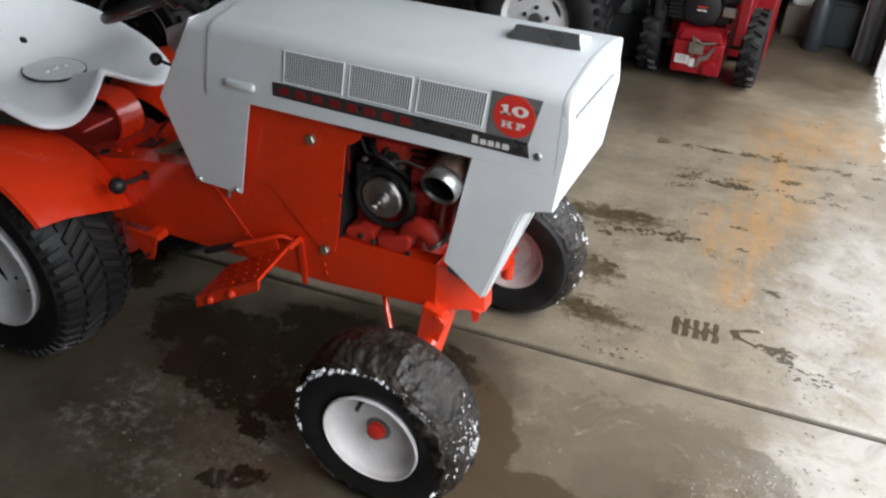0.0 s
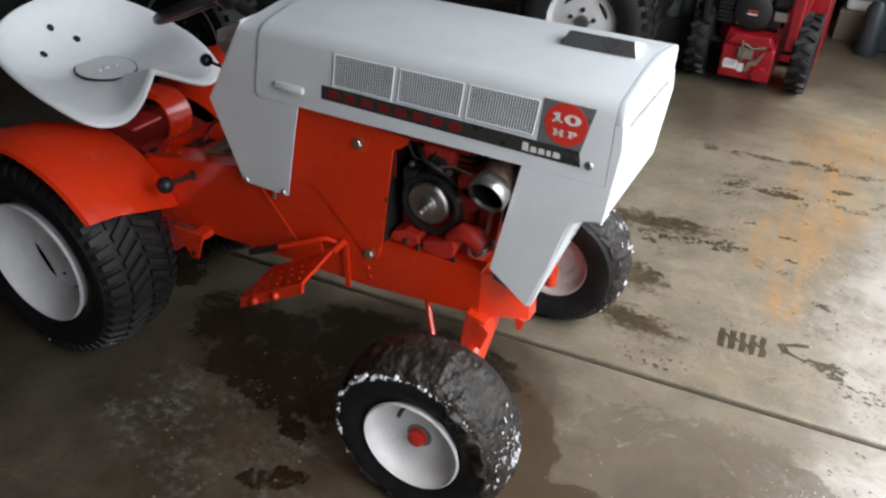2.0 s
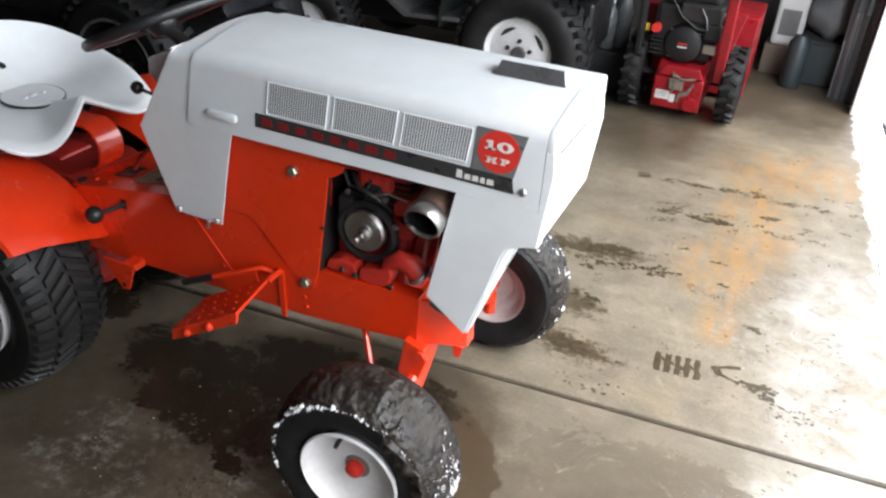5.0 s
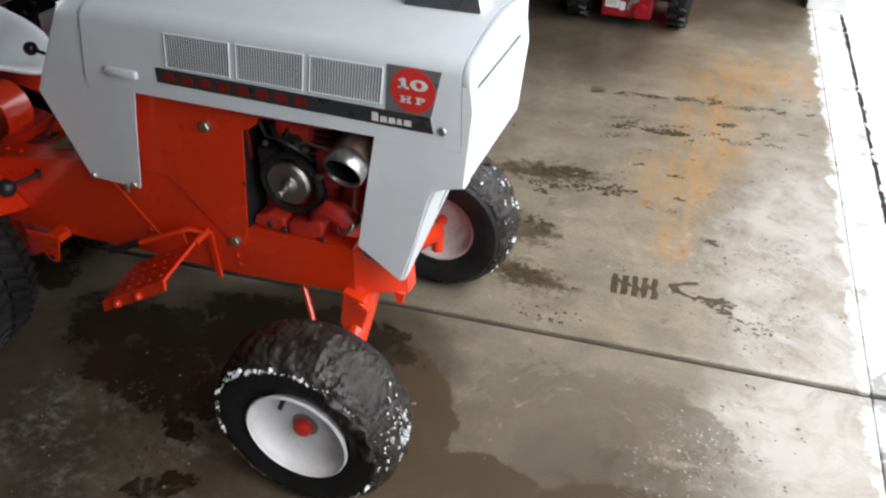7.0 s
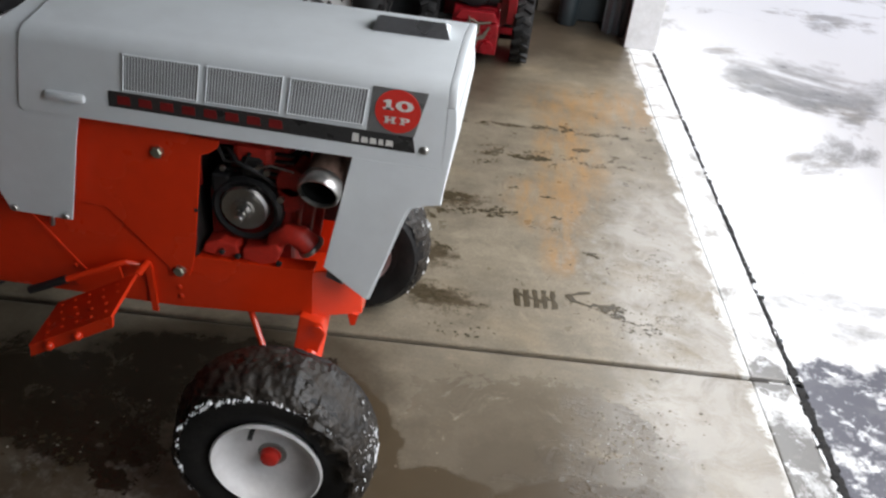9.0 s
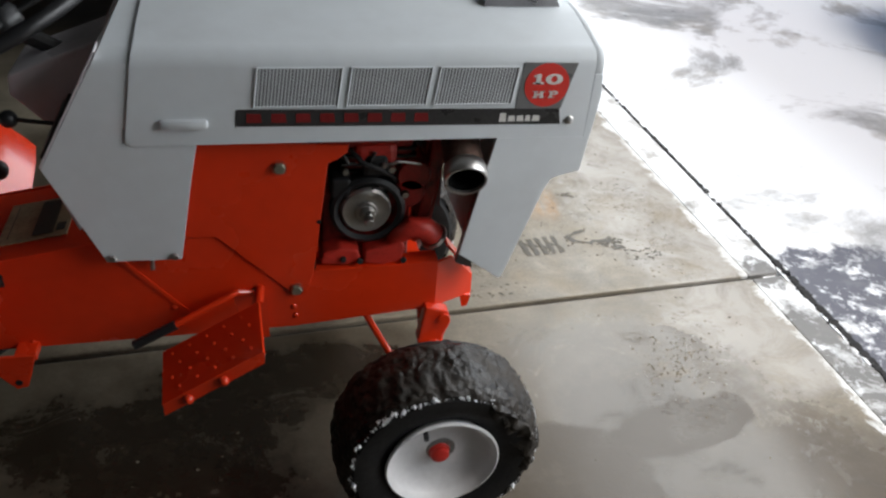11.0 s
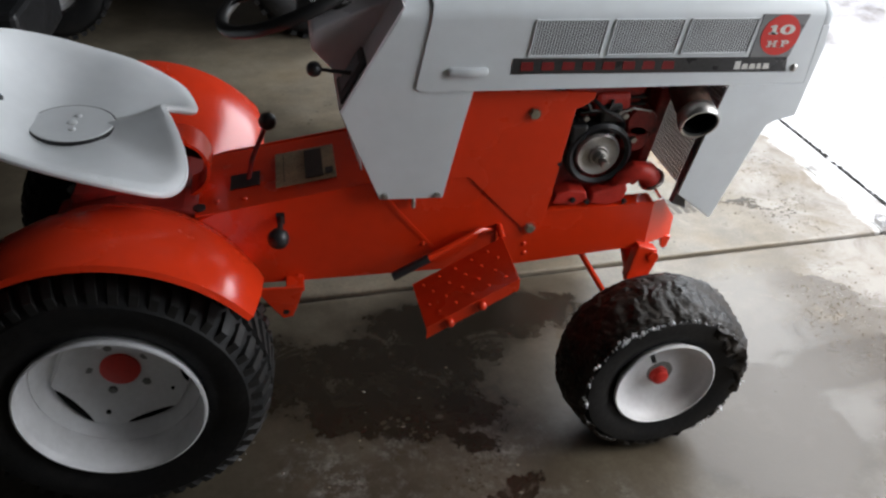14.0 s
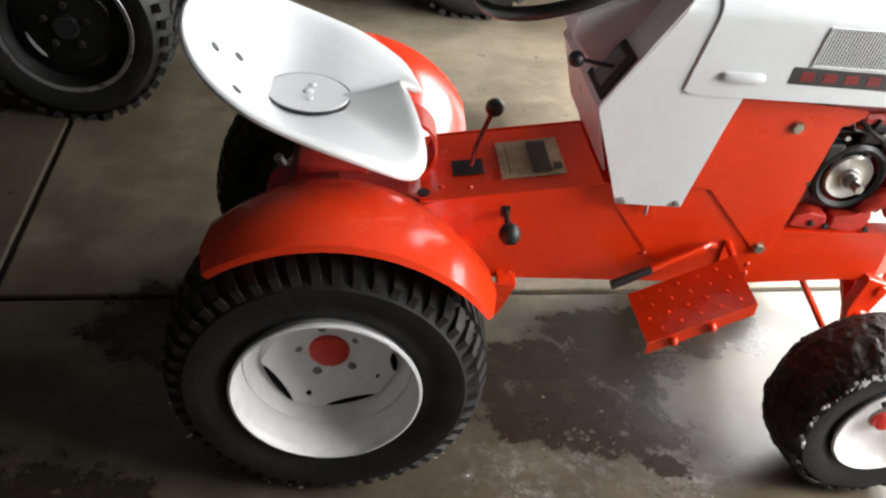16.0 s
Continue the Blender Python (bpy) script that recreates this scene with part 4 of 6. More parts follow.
def slab_glyphs(bars, bowls, x, z):
    """Broad slab-serif characters standing a little proud of the badge: bars (x0, x1, z0, z1) and oval bowls (x, z, rx, rz, hole_x, hole_z)."""
    b = bmesh.new()
    for x0, x1, z0, z1 in bars:
        box(x + x0, x + x1, HN - 0.0028, HN - 0.0020, z + z0, z + z1, 0.0, None, b)
    for cx, cz, rx, rz, hx, hz in bowls:
        ring = []
        for k in range(28):
            a = 2 * math.pi * k / 28
            ring.append(((x + cx + rx * math.cos(a), z + cz + rz * math.sin(a)), (x + cx + hx * math.cos(a), z + cz + hz * math.sin(a))))
        for (p, q), (p2, q2) in zip(ring, ring[1:] + ring[:1]):
            poly(b, [(u[0], y, u[1]) for y in (HN - 0.0029, HN - 0.0020) for u in (p, p2, q2, q)], [(0, 1, 2, 3), (0, 4, 5, 1), (2, 6, 7, 3)])
    return fix(b)


part("numerals", slab_glyphs([(-0.0195, -0.0115, -0.0085, 0.0085), (-0.0245, -0.0065, -0.0085, -0.0052), (-0.0235, -0.018, 0.0035, 0.0068)], [(0.0105, 0.0, 0.0145, 0.0090, 0.0052, 0.0058)], 0.166, 0.8415), DECALW, badge, "cream slab-serif numerals 10")
part("lettering", slab_glyphs([(-0.0195, -0.0155, -0.006, 0.006), (-0.0085, -0.0045, -0.006, 0.006), (-0.016, -0.008, -0.0012, 0.0014), (-0.022, -0.0135, 0.0042, 0.006), (-0.022, -0.0135, -0.006, -0.0042), (-0.0105, -0.002, 0.0042, 0.006), (-0.0105, -0.002, -0.006, -0.0042),
                               (0.0065, 0.0105, -0.006, 0.006), (0.004, 0.0135, -0.006, -0.0042), (0.004, 0.012, 0.0042, 0.006)], [(0.0135, 0.0026, 0.0068, 0.0035, 0.0030, 0.0014)], 0.166, 0.8155), DECALW, badge, "cream slab-serif letters HP")
part("hood_pin", ball((0.214, HN - 0.001, 0.769), 0.0075, squash=(1, 0.55, 1)), STEEL, hood, "polished hood pin", True)
hb = box(-0.432, -0.362, HN - 0.009, HN + 0.004, 0.7655, 0.7825, 0.0075)
part("hood_latch", hb, WHITE, hood, "white moulded hood latch bump", True)

# --- intake scoop on the hood
sc = prism([(-0.072, 0.898), (-0.056, 0.9295), (-0.048, 0.9295), (0.035, 0.900)], 0.094, 0.216, "x", 0.002)
scoop = part("air_scoop", sc, WHITE, hood, "white intake scoop with a grey face")
b = bmesh.new()
poly(b, [(0.090, -0.0735, 0.9085), (0.224, -0.0735, 0.9085), (0.214, -0.0578, 0.9310), (0.099, -0.0578, 0.9310), (0.092, -0.071, 0.9085), (0.222, -0.071, 0.9085), (0.213, -0.0555, 0.9310), (0.100, -0.0555, 0.9310)], [(0, 1, 2, 3), (7, 6, 5, 4), (0, 4, 5, 1), (1, 5, 6, 2), (2, 6, 7, 3), (3, 7, 4, 0)])
part("scoop_face", fix(b), SCOOPF, scoop)

# --- cowl (dash tower) behind the hood
cowl_out = [(-0.383, 0.737), (-0.396, 0.68), (-0.427, 0.523), (-0.545, 0.525), (-0.613, 0.700), (-0.519, 0.861), (-0.452, 0.861), (-0.452, 0.737)]
cowl = part("cowl", prism(cowl_out, HN + 0.0035, HN + 0.0065, bev=0.001), WHITE, tractor, "white sheet-steel cowl below the dash")
part("cowl_side", prism(cowl_out, HF - 0.0065, HF - 0.0035, bev=0.001), WHITE, cowl)
def cowl_row(back):
    row = []
    for x, y, z in hood_section(0.0)[2:-2]:
        row.append((-0.506 - (0.884 - z) * 0.587 if back else -0.450, CY + (y - CY) * 0.978, z - 0.0035))
    return row


part("cowl_top", sheet([cowl_row(True), cowl_row(False)], 0.003), WHITE, cowl, "", True)
DASHP = mat("dash_grey_enamel", (0.68, 0.65, 0.67), 0.35, var=0.05, scale=6)
part("dash_panel", sheet([[(-0.612, y, 0.702), (-0.506, y, 0.884)] for y in (HN + 0.004, HF - 0.004)], 0.003), DASHP, cowl, "grey dash panel, sloping")
part("cowl_back", sheet([[(-0.612, y, 0.702), (-0.592, y, 0.63), (-0.578, y, 0.585)] for y in (HN + 0.012, HF - 0.012)], 0.003), DASHP, cowl)
inst = part("instrument_box", box(-0.0425, 0.0425, -0.05, 0.05, -0.004, 0.008, 0.003, Matrix.Translation((-0.5855, -0.160, 0.7475)) @ pose(0, 0, 0, 0, -60, 0)), BLACKPL, cowl, "black dash control plate")
part("control_window", box(-0.030, 0.030, -0.026, 0.030, 0.0082, 0.0095, 0.0, Matrix.Translation((-0.5855, -0.160, 0.7475)) @ pose(0, 0, 0, 0, -60, 0)), GREYPL, inst)
part("column_housing", prism([(-0.512, 0.872), (-0.652, 0.818), (-0.656, 0.785), (-0.60, 0.722)], -0.135, -0.015, bev=0.004), DASHP, cowl, "grey steering column housing")
for x, z in ((-0.535, 0.533), (-0.437, 0.531)):
    part("cowl_screw", bolt((x, HN + 0.0035, z), 0.0062, 0.006), STEEL, cowl, "steel cowl screw")
# throttle with ball knob
lv = part("throttle_lever", tube([(-0.585, -0.175, 0.755), (-0.625, -0.178, 0.762), (-0.645, -0.174, 0.764)], 0.0035), BLACKPL, cowl, "black throttle lever")
part("throttle_knob", ball((-0.653, -0.174, 0.764), 0.0135), BLACKPL, lv, "round black knob", True)

# --- steering wheel on its column
axis_m = Matrix.Translation((-0.662, -0.075, 0.880)) @ Matrix.Rotation(radians(-25), 4, "Y") @ Matrix.Rotation(radians(90), 4, "X")
steer = part("steering_wheel", lathe([(0.156 + 0.0105 * math.cos(a), 0.0115 * math.sin(a)) for a in [2 * math.pi * k / 12 for k in range(12)]], 56, axis_m, closed=True), BLACKPL, tractor, "black three-spoke steering wheel", True)
for k in range(3):
    a = 2 * math.pi * (k / 3) + 0.5
    part("spoke", box(0.02, 0.152, -0.004, 0.004, -0.014, 0.014, 0.003, axis_m @ Matrix.Rotation(a, 4, "Y")), BLACKPL, steer)
part("wheel_hub", lathe([(0, 0.02), (0.026, 0.018), (0.032, 0.006), (0.032, -0.012), (0.022, -0.03), (0, -0.03)], 24, axis_m), BLACKPL, steer, "black hub cap", True)
part("steering_column", tube([(-0.658, -0.075, 0.872), (-0.545, -0.075, 0.812)], 0.014), DARKMET, steer)

# --- engine side panel and frame rails
part("engine_panel", prism([(-0.43, 0.732), (-0.146, 0.717), (-0.149, 0.703), (-0.166, 0.690), (-0.181, 0.684), (-0.208, 0.462), (-0.222, 0.416), (-0.248, 0.418), (-0.372, 0.548), (-0.43, 0.548)], -0.194, -0.190, bev=0.0015), ORANGE, tractor, "orange-red engine side panel")
for c in ((-0.260, -0.194, 0.679), (-0.240, -0.194, 0.427)):
    w = part("panel_bolt", bolt(c, 0.0105, 0.008), ZINC, tractor, "zinc-plated hex bolt")
    part("washer", lathe([(0.013, -0.0015), (0.013, 0)], 16, Matrix.Translation(c)), ZINC, w)
rail_out = [(-0.88, 0.328), (-0.70, 0.328), (-0.25, 0.336), (0.02, 0.362), (0.108, 0.343), (0.106, 0.392), (0.052, 0.464), (0.02, 0.466), (-0.212, 0.459), (-0.222, 0.56), (-0.43, 0.575), (-0.56, 0.545), (-0.84, 0.496), (-0.88, 0.48)]


def rail_in(x):
    """How far the rail bends inwards ahead of the engine."""
    return max(0.0, x - 0.02) / 0.088 * 0.058


for y0, y1, s, outline in ((-0.190, -0.184, 1, rail_out), (0.040, 0.046, -1, rail_out[:4] + rail_out[7:])):
    b = prism(outline, y0, y1)
    bmesh.ops.bisect_plane(b, geom=b.verts[:] + b.edges[:] + b.faces[:], plane_co=(0.0205, 0, 0), plane_no=(1, 0, 0))
    for v in b.verts:
        v.co.y += s * rail_in(v.co.x)
    part("frame_rail", bevelled(b, 0.0012, 1, 40), ORANGE, tractor, "orange-red frame side rail")
part("frame_nose", prism([(0.052, 0.464), (0.106, 0.392), (0.108, 0.343), (0.103, 0.343), (0.101, 0.390), (0.050, 0.459)], -0.128, -0.095), ORANGE, tractor)
part("rail_flange", prism([(-0.206, 0.459), (0.020, 0.466), (0.020, 0.4705), (-0.206, 0.4635)], -0.192, -0.155), ORANGE, tractor)
part("frame_floor", prism([(-0.7, 0.331), (-0.25, 0.339), (0.02, 0.366), (0.02, 0.370), (-0.25, 0.343), (-0.7, 0.335)], -0.184, 0.030), ORANGE, tractor)
# seam where the rails lap
part("rail_lap", prism([(-0.545, 0.520), (-0.535, 0.520), (-0.405, 0.36), (-0.415, 0.36)], -0.1925, -0.190), ORANGE, tractor)
for x, z in ((-0.455, 0.40), (-0.246, 0.385), (-0.243, 0.363), (-0.70, 0.34)):
    part("rivet", ball((x, -0.191, z), 0.006, None, 10, (1, 0.6, 1)), ORANGE, tractor, "", True)
part("hook_bolt", tube([(-0.478, -0.192, 0.512), (-0.478, -0.200, 0.508), (-0.479, -0.202, 0.494)], 0.004), STEEL, tractor)
part("hole_plug", lathe([(0, -0.001), (0.004, -0.001), (0.004, 0)], 12, Matrix.Translation((-0.197, -0.194, 0.57))), BLACKPL, tractor)

# --- tunnel deck between the rails with its slots
def deck_z(x):
    return 0.496 + (x + 0.84) * 0.172


deck = part("deck", sheet([[(x, y, deck_z(x)) for y in (-0.188, -0.11, -0.04, 0.034)] for x in (-0.88, -0.7, -0.56)], 0.004), ORANGE, tractor, "orange-red tunnel deck plate")
pl = part("deck_plate", sheet([[(x, y, deck_z(x) + 0.003) for y in (-0.145, -0.017)] for x in (-0.732, -0.618)], 0.002), BROWNPL, deck, "worn brown instruction plate")
part("plate_mark", sheet([[(x, y, deck_z(x) + 0.0045) for y in (-0.136, -0.027)] for x in (-0.676, -0.642)], 0.001), PLATEDARK, pl)
part("plate_mark", sheet([[(x, y, deck_z(x) + 0.0045) for y in (-0.131, -0.108)] for x in (-0.638, -0.623)], 0.001), PLATEDARK, pl)
part("plate_line", sheet([[(x, y, deck_z(x) + 0.0045) for y in (-0.134, -0.030)] for x in (-0.717, -0.7155)], 0.001), PLATEDARK, pl)
part("shift_slot", sheet([[(x, y, deck_z(x) + 0.003) for y in (-0.121, -0.069)] for x in (-0.818, -0.762)], 0.001), BLACKPL, deck, "dark shifter slot")
gl = part("gear_lever", tube([(-0.785, -0.095, 0.50), (-0.775, -0.07, 0.54), (-0.748, -0.025, 0.582)], 0.0048), ENGINE, tractor, "dark red gear lever with a black knob")
part("gear_knob", ball((-0.742, -0.018, 0.592), 0.018), BLACKPL, gl, "", True)
part("deck_hole", lathe([(0, -0.0035), (0.011, -0.0035), (0.011, 0.002)], 16, Matrix.Translation((-0.872, -0.165, deck_z(-0.872) + 0.001)) @ pose(0, 0, 0, -90, 0, 0)), BLACKPL, deck)
for x, y in ((-0.841, -0.152), (-0.791, -0.161)):
    part("deck_rivet", ball((x, y, deck_z(x) + 0.002), 0.006, None, 10, (1, 1, 0.5)), ORANGE, deck, "", True)
pk = part("side_lever", tube([(-0.726, -0.188, 0.478), (-0.728, -0.225, 0.481), (-0.730, -0.258, 0.486)], 0.0055), DARKMET, tractor, "dark side lever with a black ball knob")
part("lever_knob", ball((-0.731, -0.272, 0.488), 0.0195), BLACKPL, pk, "", True)
part("lever_slot", prism([(-0.734, 0.466), (-0.719, 0.466), (-0.719, 0.490), (-0.734, 0.490)], -0.1915, -0.1895), BLACKPL, tractor)
# rear drop bracket
part("drop_bracket", prism([(-0.785, 0.34), (-0.69, 0.34), (-0.705, 0.295), (-0.715, 0.268), (-0.735, 0.264), (-0.75, 0.285)], -0.226, -0.220, bev=0.002), ORANGE, tractor, "orange pierced drop bracket")
part("bracket_arm", box(-0.725, -0.69, -0.222, -0.188, 0.325, 0.342, 0.002), ORANGE, tractor)
part("bracket_hole", lathe([(0, -0.001), (0.006, -0.001), (0.006, 0)], 14, Matrix.Translation((-0.728, -0.226, 0.28))), BLACKPL, tractor)

# --- foot rest, pedal
st = bmesh.new()
P = [Vector(p) for p in ((-0.478, -0.232, 0.330), (-0.306, -0.236, 0.434), (-0.300, -0.352, 0.421), (-0.470, -0.354, 0.321))]
nrm = (P[1] - P[0]).cross(P[3] - P[0]).normalized()
if nrm.z < 0:
    nrm = -nrm
poly(st, [p + nrm * 0.003 for p in P] + [p - nrm * 0.003 for p in P], [(0, 1, 2, 3), (7, 6, 5, 4), (0, 4, 5, 1), (1, 5, 6, 2), (2, 6, 7, 3), (3, 7, 4, 0)])
foot = part("foot_rest", fix(st), ORANGE, tractor, "orange-red tilted foot rest plate")
for i in range(5):
    for j in range(4):
        u, v = (i + 0.6 + 0.4 * (j % 2)) / 5.6, (j + 0.6) / 4.4
        c = P[0].lerp(P[1], u).lerp(P[3].lerp(P[2], u), v) + nrm * 0.003
        part("dimple", ball(c, 0.0046, None, 8, (1, 1, 0.28)), ORANGE, foot, "", True)
lip = bmesh.new()
down = Vector((0, -0.1, -1)).normalized() * 0.022
poly(lip, [P[3], P[2], P[2] + down, P[3] + down, P[3] + nrm * -0.004 + Vector((0, 0.005, 0)), P[2] + nrm * -0.004 + Vector((0, 0.005, 0)), P[2] + down + Vector((0, 0.005, 0)), P[3] + down + Vector((0, 0.005, 0))], [(0, 1, 2, 3), (7, 6, 5, 4), (0, 4, 5, 1), (3, 2, 6, 7), (0, 3, 7, 4), (1, 5, 6, 2)])
part("foot_lip", fix(lip), ORANGE, foot)
part("foot_brace", prism([(-0.309, 0.440), (-0.296, 0.434), (-0.292, 0.32), (-0.304, 0.32)], -0.197, -0.191), ORANGE, foot)
part("foot_arm", tube([(-0.306, -0.236, 0.432), (-0.303, -0.196, 0.436)], 0.007), ORANGE, foot)
for u in (0.25, 0.6):
    part("foot_bolt", ball(P[3].lerp(P[2], u) + Vector((0, -0.004, -0.012)), 0.009, None, 10), ORANGE, foot, "", True)
pd = part("pedal_arm", tube([(-0.315, -0.194, 0.425), (-0.343, -0.205, 0.436), (-0.355, -0.212, 0.434), (-0.455, -0.236, 0.394)], 0.006), ORANGE, tractor, "orange clutch pedal arm")
part("pedal_grip", tube([(-0.450, -0.235, 0.396), (-0.522, -0.249, 0.367)], 0.0085), BLACKPL, pd, "black rubber pedal grip")
part("pedal_plate", prism([(-0.455, 0.388), (-0.35, 0.430), (-0.345, 0.40), (-0.42, 0.362)], -0.218, -0.213), ORANGE, pd)

# --- engine in its bay
eng = part("engine_block", box(-0.19, -0.03, -0.15, 0.02, 0.40, 0.60, 0.012), ENGINE, tractor, "greasy red-painted single-cylinder engine")
part("panel_backing", box(-0.43, -0.20, -0.152, -0.148, 0.60, 0.7365), ENGINE, tractor)
part("firewall", box(-0.212, -0.204, -0.184, 0.03, 0.459, 0.735), DARKMET, tractor)
part("cylinder_head", box(-0.15, -0.03, -0.145, 0.0, 0.60, 0.70, 0.01), ENGINE, eng)
for k in range(6):
    part("cooling_fin", box(-0.155, -0.025, -0.152, 0.005, 0.612 + k * 0.014, 0.616 + k * 0.014, 0.0), DARKMET, eng)
part("fuel_tank", box(-0.19, -0.03, -0.16, -0.02, 0.69, 0.728, 0.012), ENGINE, eng)
disc = part("pto_pulley", lathe([(0, -0.012), (0.018, -0.012), (0.02, -0.008), (0.030, -0.006), (0.041, -0.009), (0.045, -0.004), (0.045, 0.012), (0.03, 0.014), (0, 0.014)], 40, Matrix.Translation((-0.114, -0.168, 0.576))), STEEL, eng, "bright steel drive pulley", True)
part("pto_shaft", lathe([(0, -0.046), (0.007, -0.046), (0.0085, -0.044), (0.0085, -0.026), (0.013, -0.025), (0.015, -0.01), (0.015, 0.0)], 20, Matrix.Translation((-0.112, -0.168, 0.574))), STEEL, disc, "", True)
part("pulley_guard", lathe([(0.052, -0.002), (0.060, -0.006), (0.067, -0.002), (0.068, 0.010), (0.066, 0.03), (0.05, 0.034), (0, 0.034)], 40, Matrix.Translation((-0.110, -0.168, 0.574))), BLACKPL, eng, "black ring guard round the pulley", True)
part("crankcase_foot", prism([(-0.196, 0.474), (-0.190, 0.494), (-0.160, 0.505), (-0.128, 0.500), (-0.122, 0.476), (-0.15, 0.468)], -0.186, -0.12, bev=0.004), CASTRED, eng, "bright red cast foot")
part("crankcase_foot", prism([(-0.118, 0.472), (-0.116, 0.496), (-0.075, 0.506), (-0.050, 0.520), (-0.042, 0.500), (-0.050, 0.474), (-0.08, 0.466)], -0.188, -0.12, bev=0.004), CASTRED, eng, "bright red cast foot")
part("breather_elbow", tube([(-0.066, -0.168, 0.492), (-0.054, -0.172, 0.520), (-0.030, -0.175, 0.538), (-0.006, -0.175, 0.534), (0.010, -0.172, 0.516)], [0.013, 0.017, 0.020, 0.022, 0.023], 18), CASTRED, eng, "red cast elbow", True)
# bright disc added as the highlight on the elbow's end
part("elbow_highlight", lathe([(0, 0), (0.026, 0), (0.027, 0.004), (0.026, 0.008), (0, 0.008)], 24, along((0.010, -0.172, 0.516), (0.6, 0.12, -0.8))), STEEL, eng, "", True)
part("intake_box", box(-0.135, -0.060, -0.168, -0.10, 0.662, 0.702, 0.012), CASTRED, eng)
part("starter", lathe([(0, -0.16), (0.026, -0.16), (0.03, -0.15), (0.03, -0.06), (0, -0.06)], 24, Matrix.Translation((-0.035, -0.0, 0.60))), ENGINE, eng, "", True)
for c, r in (((-0.15, -0.17, 0.655), 0.006), ((-0.07, -0.165, 0.655), 0.007), ((-0.045, -0.168, 0.605), 0.007), ((-0.085, -0.17, 0.665), 0.005)):
    part("engine_bolt", bolt(c, r, 0.008), STEEL, eng)
part("spark_lead", tube([(-0.14, -0.165, 0.69), (-0.12, -0.182, 0.675), (-0.09, -0.178, 0.66), (-0.07, -0.165, 0.64), (-0.06, -0.15, 0.62)], 0.0045, 8), BLACKPL, eng, "", True)
part("shroud_strut", prism([(-0.02, 0.50), (0.0, 0.50), (0.03, 0.70), (0.005, 0.70)], -0.15, -0.08, bev=0.004), ENGINE, eng)
# greasy odds and ends that fill the bay; the black sheet is added as its shade
part("bay_shade_sheet", box(-0.204, 0.06, 0.0, 0.008, 0.47, 0.735), BLACKPL, eng)
part("governor_arm", tube([(-0.16, -0.172, 0.70), (-0.145, -0.176, 0.672), (-0.11, -0.174, 0.668), (-0.10, -0.17, 0.69)], 0.0035, 8), DARKMET, eng)
part("carburettor", box(-0.12, -0.075, -0.17, -0.12, 0.64, 0.685, 0.008), DARKMET, eng)
part("carb_bowl", lathe([(0, -0.03), (0.018, -0.03), (0.02, -0.02), (0.02, 0.0)], 20, along((-0.095, -0.15, 0.62), (0, 0, 1))), DARKMET, eng, "", True)
part("choke_rod", tube([(-0.10, -0.176, 0.66), (-0.06, -0.178, 0.675), (-0.02, -0.172, 0.665)], 0.0022, 6), STEEL, eng)
part("coil", box(-0.175, -0.14, -0.172, -0.13, 0.60, 0.64, 0.006), BLACKPL, eng)
part("starter_drum", lathe([(0, -0.03), (0.028, -0.03), (0.031, -0.024), (0.031, 0.03), (0, 0.03)], 24, Matrix.Translation((-0.028, -0.13, 0.635))), ENGINE, eng, "", True)
part("drain_plug", bolt((-0.07, -0.178, 0.487), 0.007, 0.008), STEEL, eng)
part("oil_filler", tube([(-0.02, -0.15, 0.50), (-0.01, -0.168, 0.535)], 0.011, 14), ENGINE, eng, "", True)
part("tin_shroud", prism([(-0.03, 0.47), (0.012, 0.475), (0.022, 0.55), (0.040, 0.70), (0.0, 0.72), (-0.012, 0.56)], -0.12, -0.112, bev=0.002), ENGINE, eng)
for x, z in ((-0.155, 0.483), (-0.125, 0.478), (-0.045, 0.475)):
    part("flange_nut", bolt((x, -0.186, z), 0.006, 0.006), DARKMET, eng)
# exhaust stub that pokes out of the bay
E0, E1 = Vector((0.052, -0.105, 0.725)), Vector((0.043, -0.243, 0.672))
d = (E1 - E0)
L = d.length
em = along(E0, d)
ex_ob = part("exhaust_pipe", lathe([(0.0335, -0.05), (0.0335, L - 0.026), (0.0279, L - 0.03), (0.0279, 0.02), (0.0, 0.02)], 36, em), RUSTY, tractor, "heat-browned exhaust stub with a bright rim", True)
part("exhaust_rim", lathe([(0.0339, L - 0.028), (0.0358, L - 0.026), (0.0377, L - 0.012), (0.0372, L + 0.001), (0.0349, L + 0.004), (0.0321, L + 0.0035), (0.0312, L - 0.002)], 40, em), STEEL, ex_ob, "", True)
part("exhaust_soot", lathe([(0.0311, L - 0.0025), (0.0275, L - 0.012), (0.0272, 0.03), (0.0, 0.028)], 30, em), SOOT_SHADE, ex_ob)
SCREENG = mat("engine_screen_grey", (0.30, 0.30, 0.29), 0.5, metal=0.3, var=0.2, scale=30)
# perforated engine screen behind the nose
scr = bmesh.new()
nyv, nzv = 26, 30
for i in range(nyv + 1):
    y = -0.19 + 0.22 * i / nyv
    tube([(0.075, y, 0.50), (0.115, y, 0.73)], 0.0019, 4, scr, False)
for j in range(nzv + 1):
    f = j / nzv
    tube([(0.075 + 0.04 * f, -0.19, 0.50 + 0.23 * f), (0.075 + 0.04 * f, 0.03, 0.50 + 0.23 * f)], 0.0019, 4, scr, False)
part("engine_screen", scr, SCREENG, tractor, "perforated metal engine screen", kind="stuff")
part("screen_post", prism([(0.083, 0.66), (0.098, 0.66), (0.076, 0.49), (0.082, 0.462), (0.05, 0.475)], -0.206, -0.192), GREYMET, tractor)

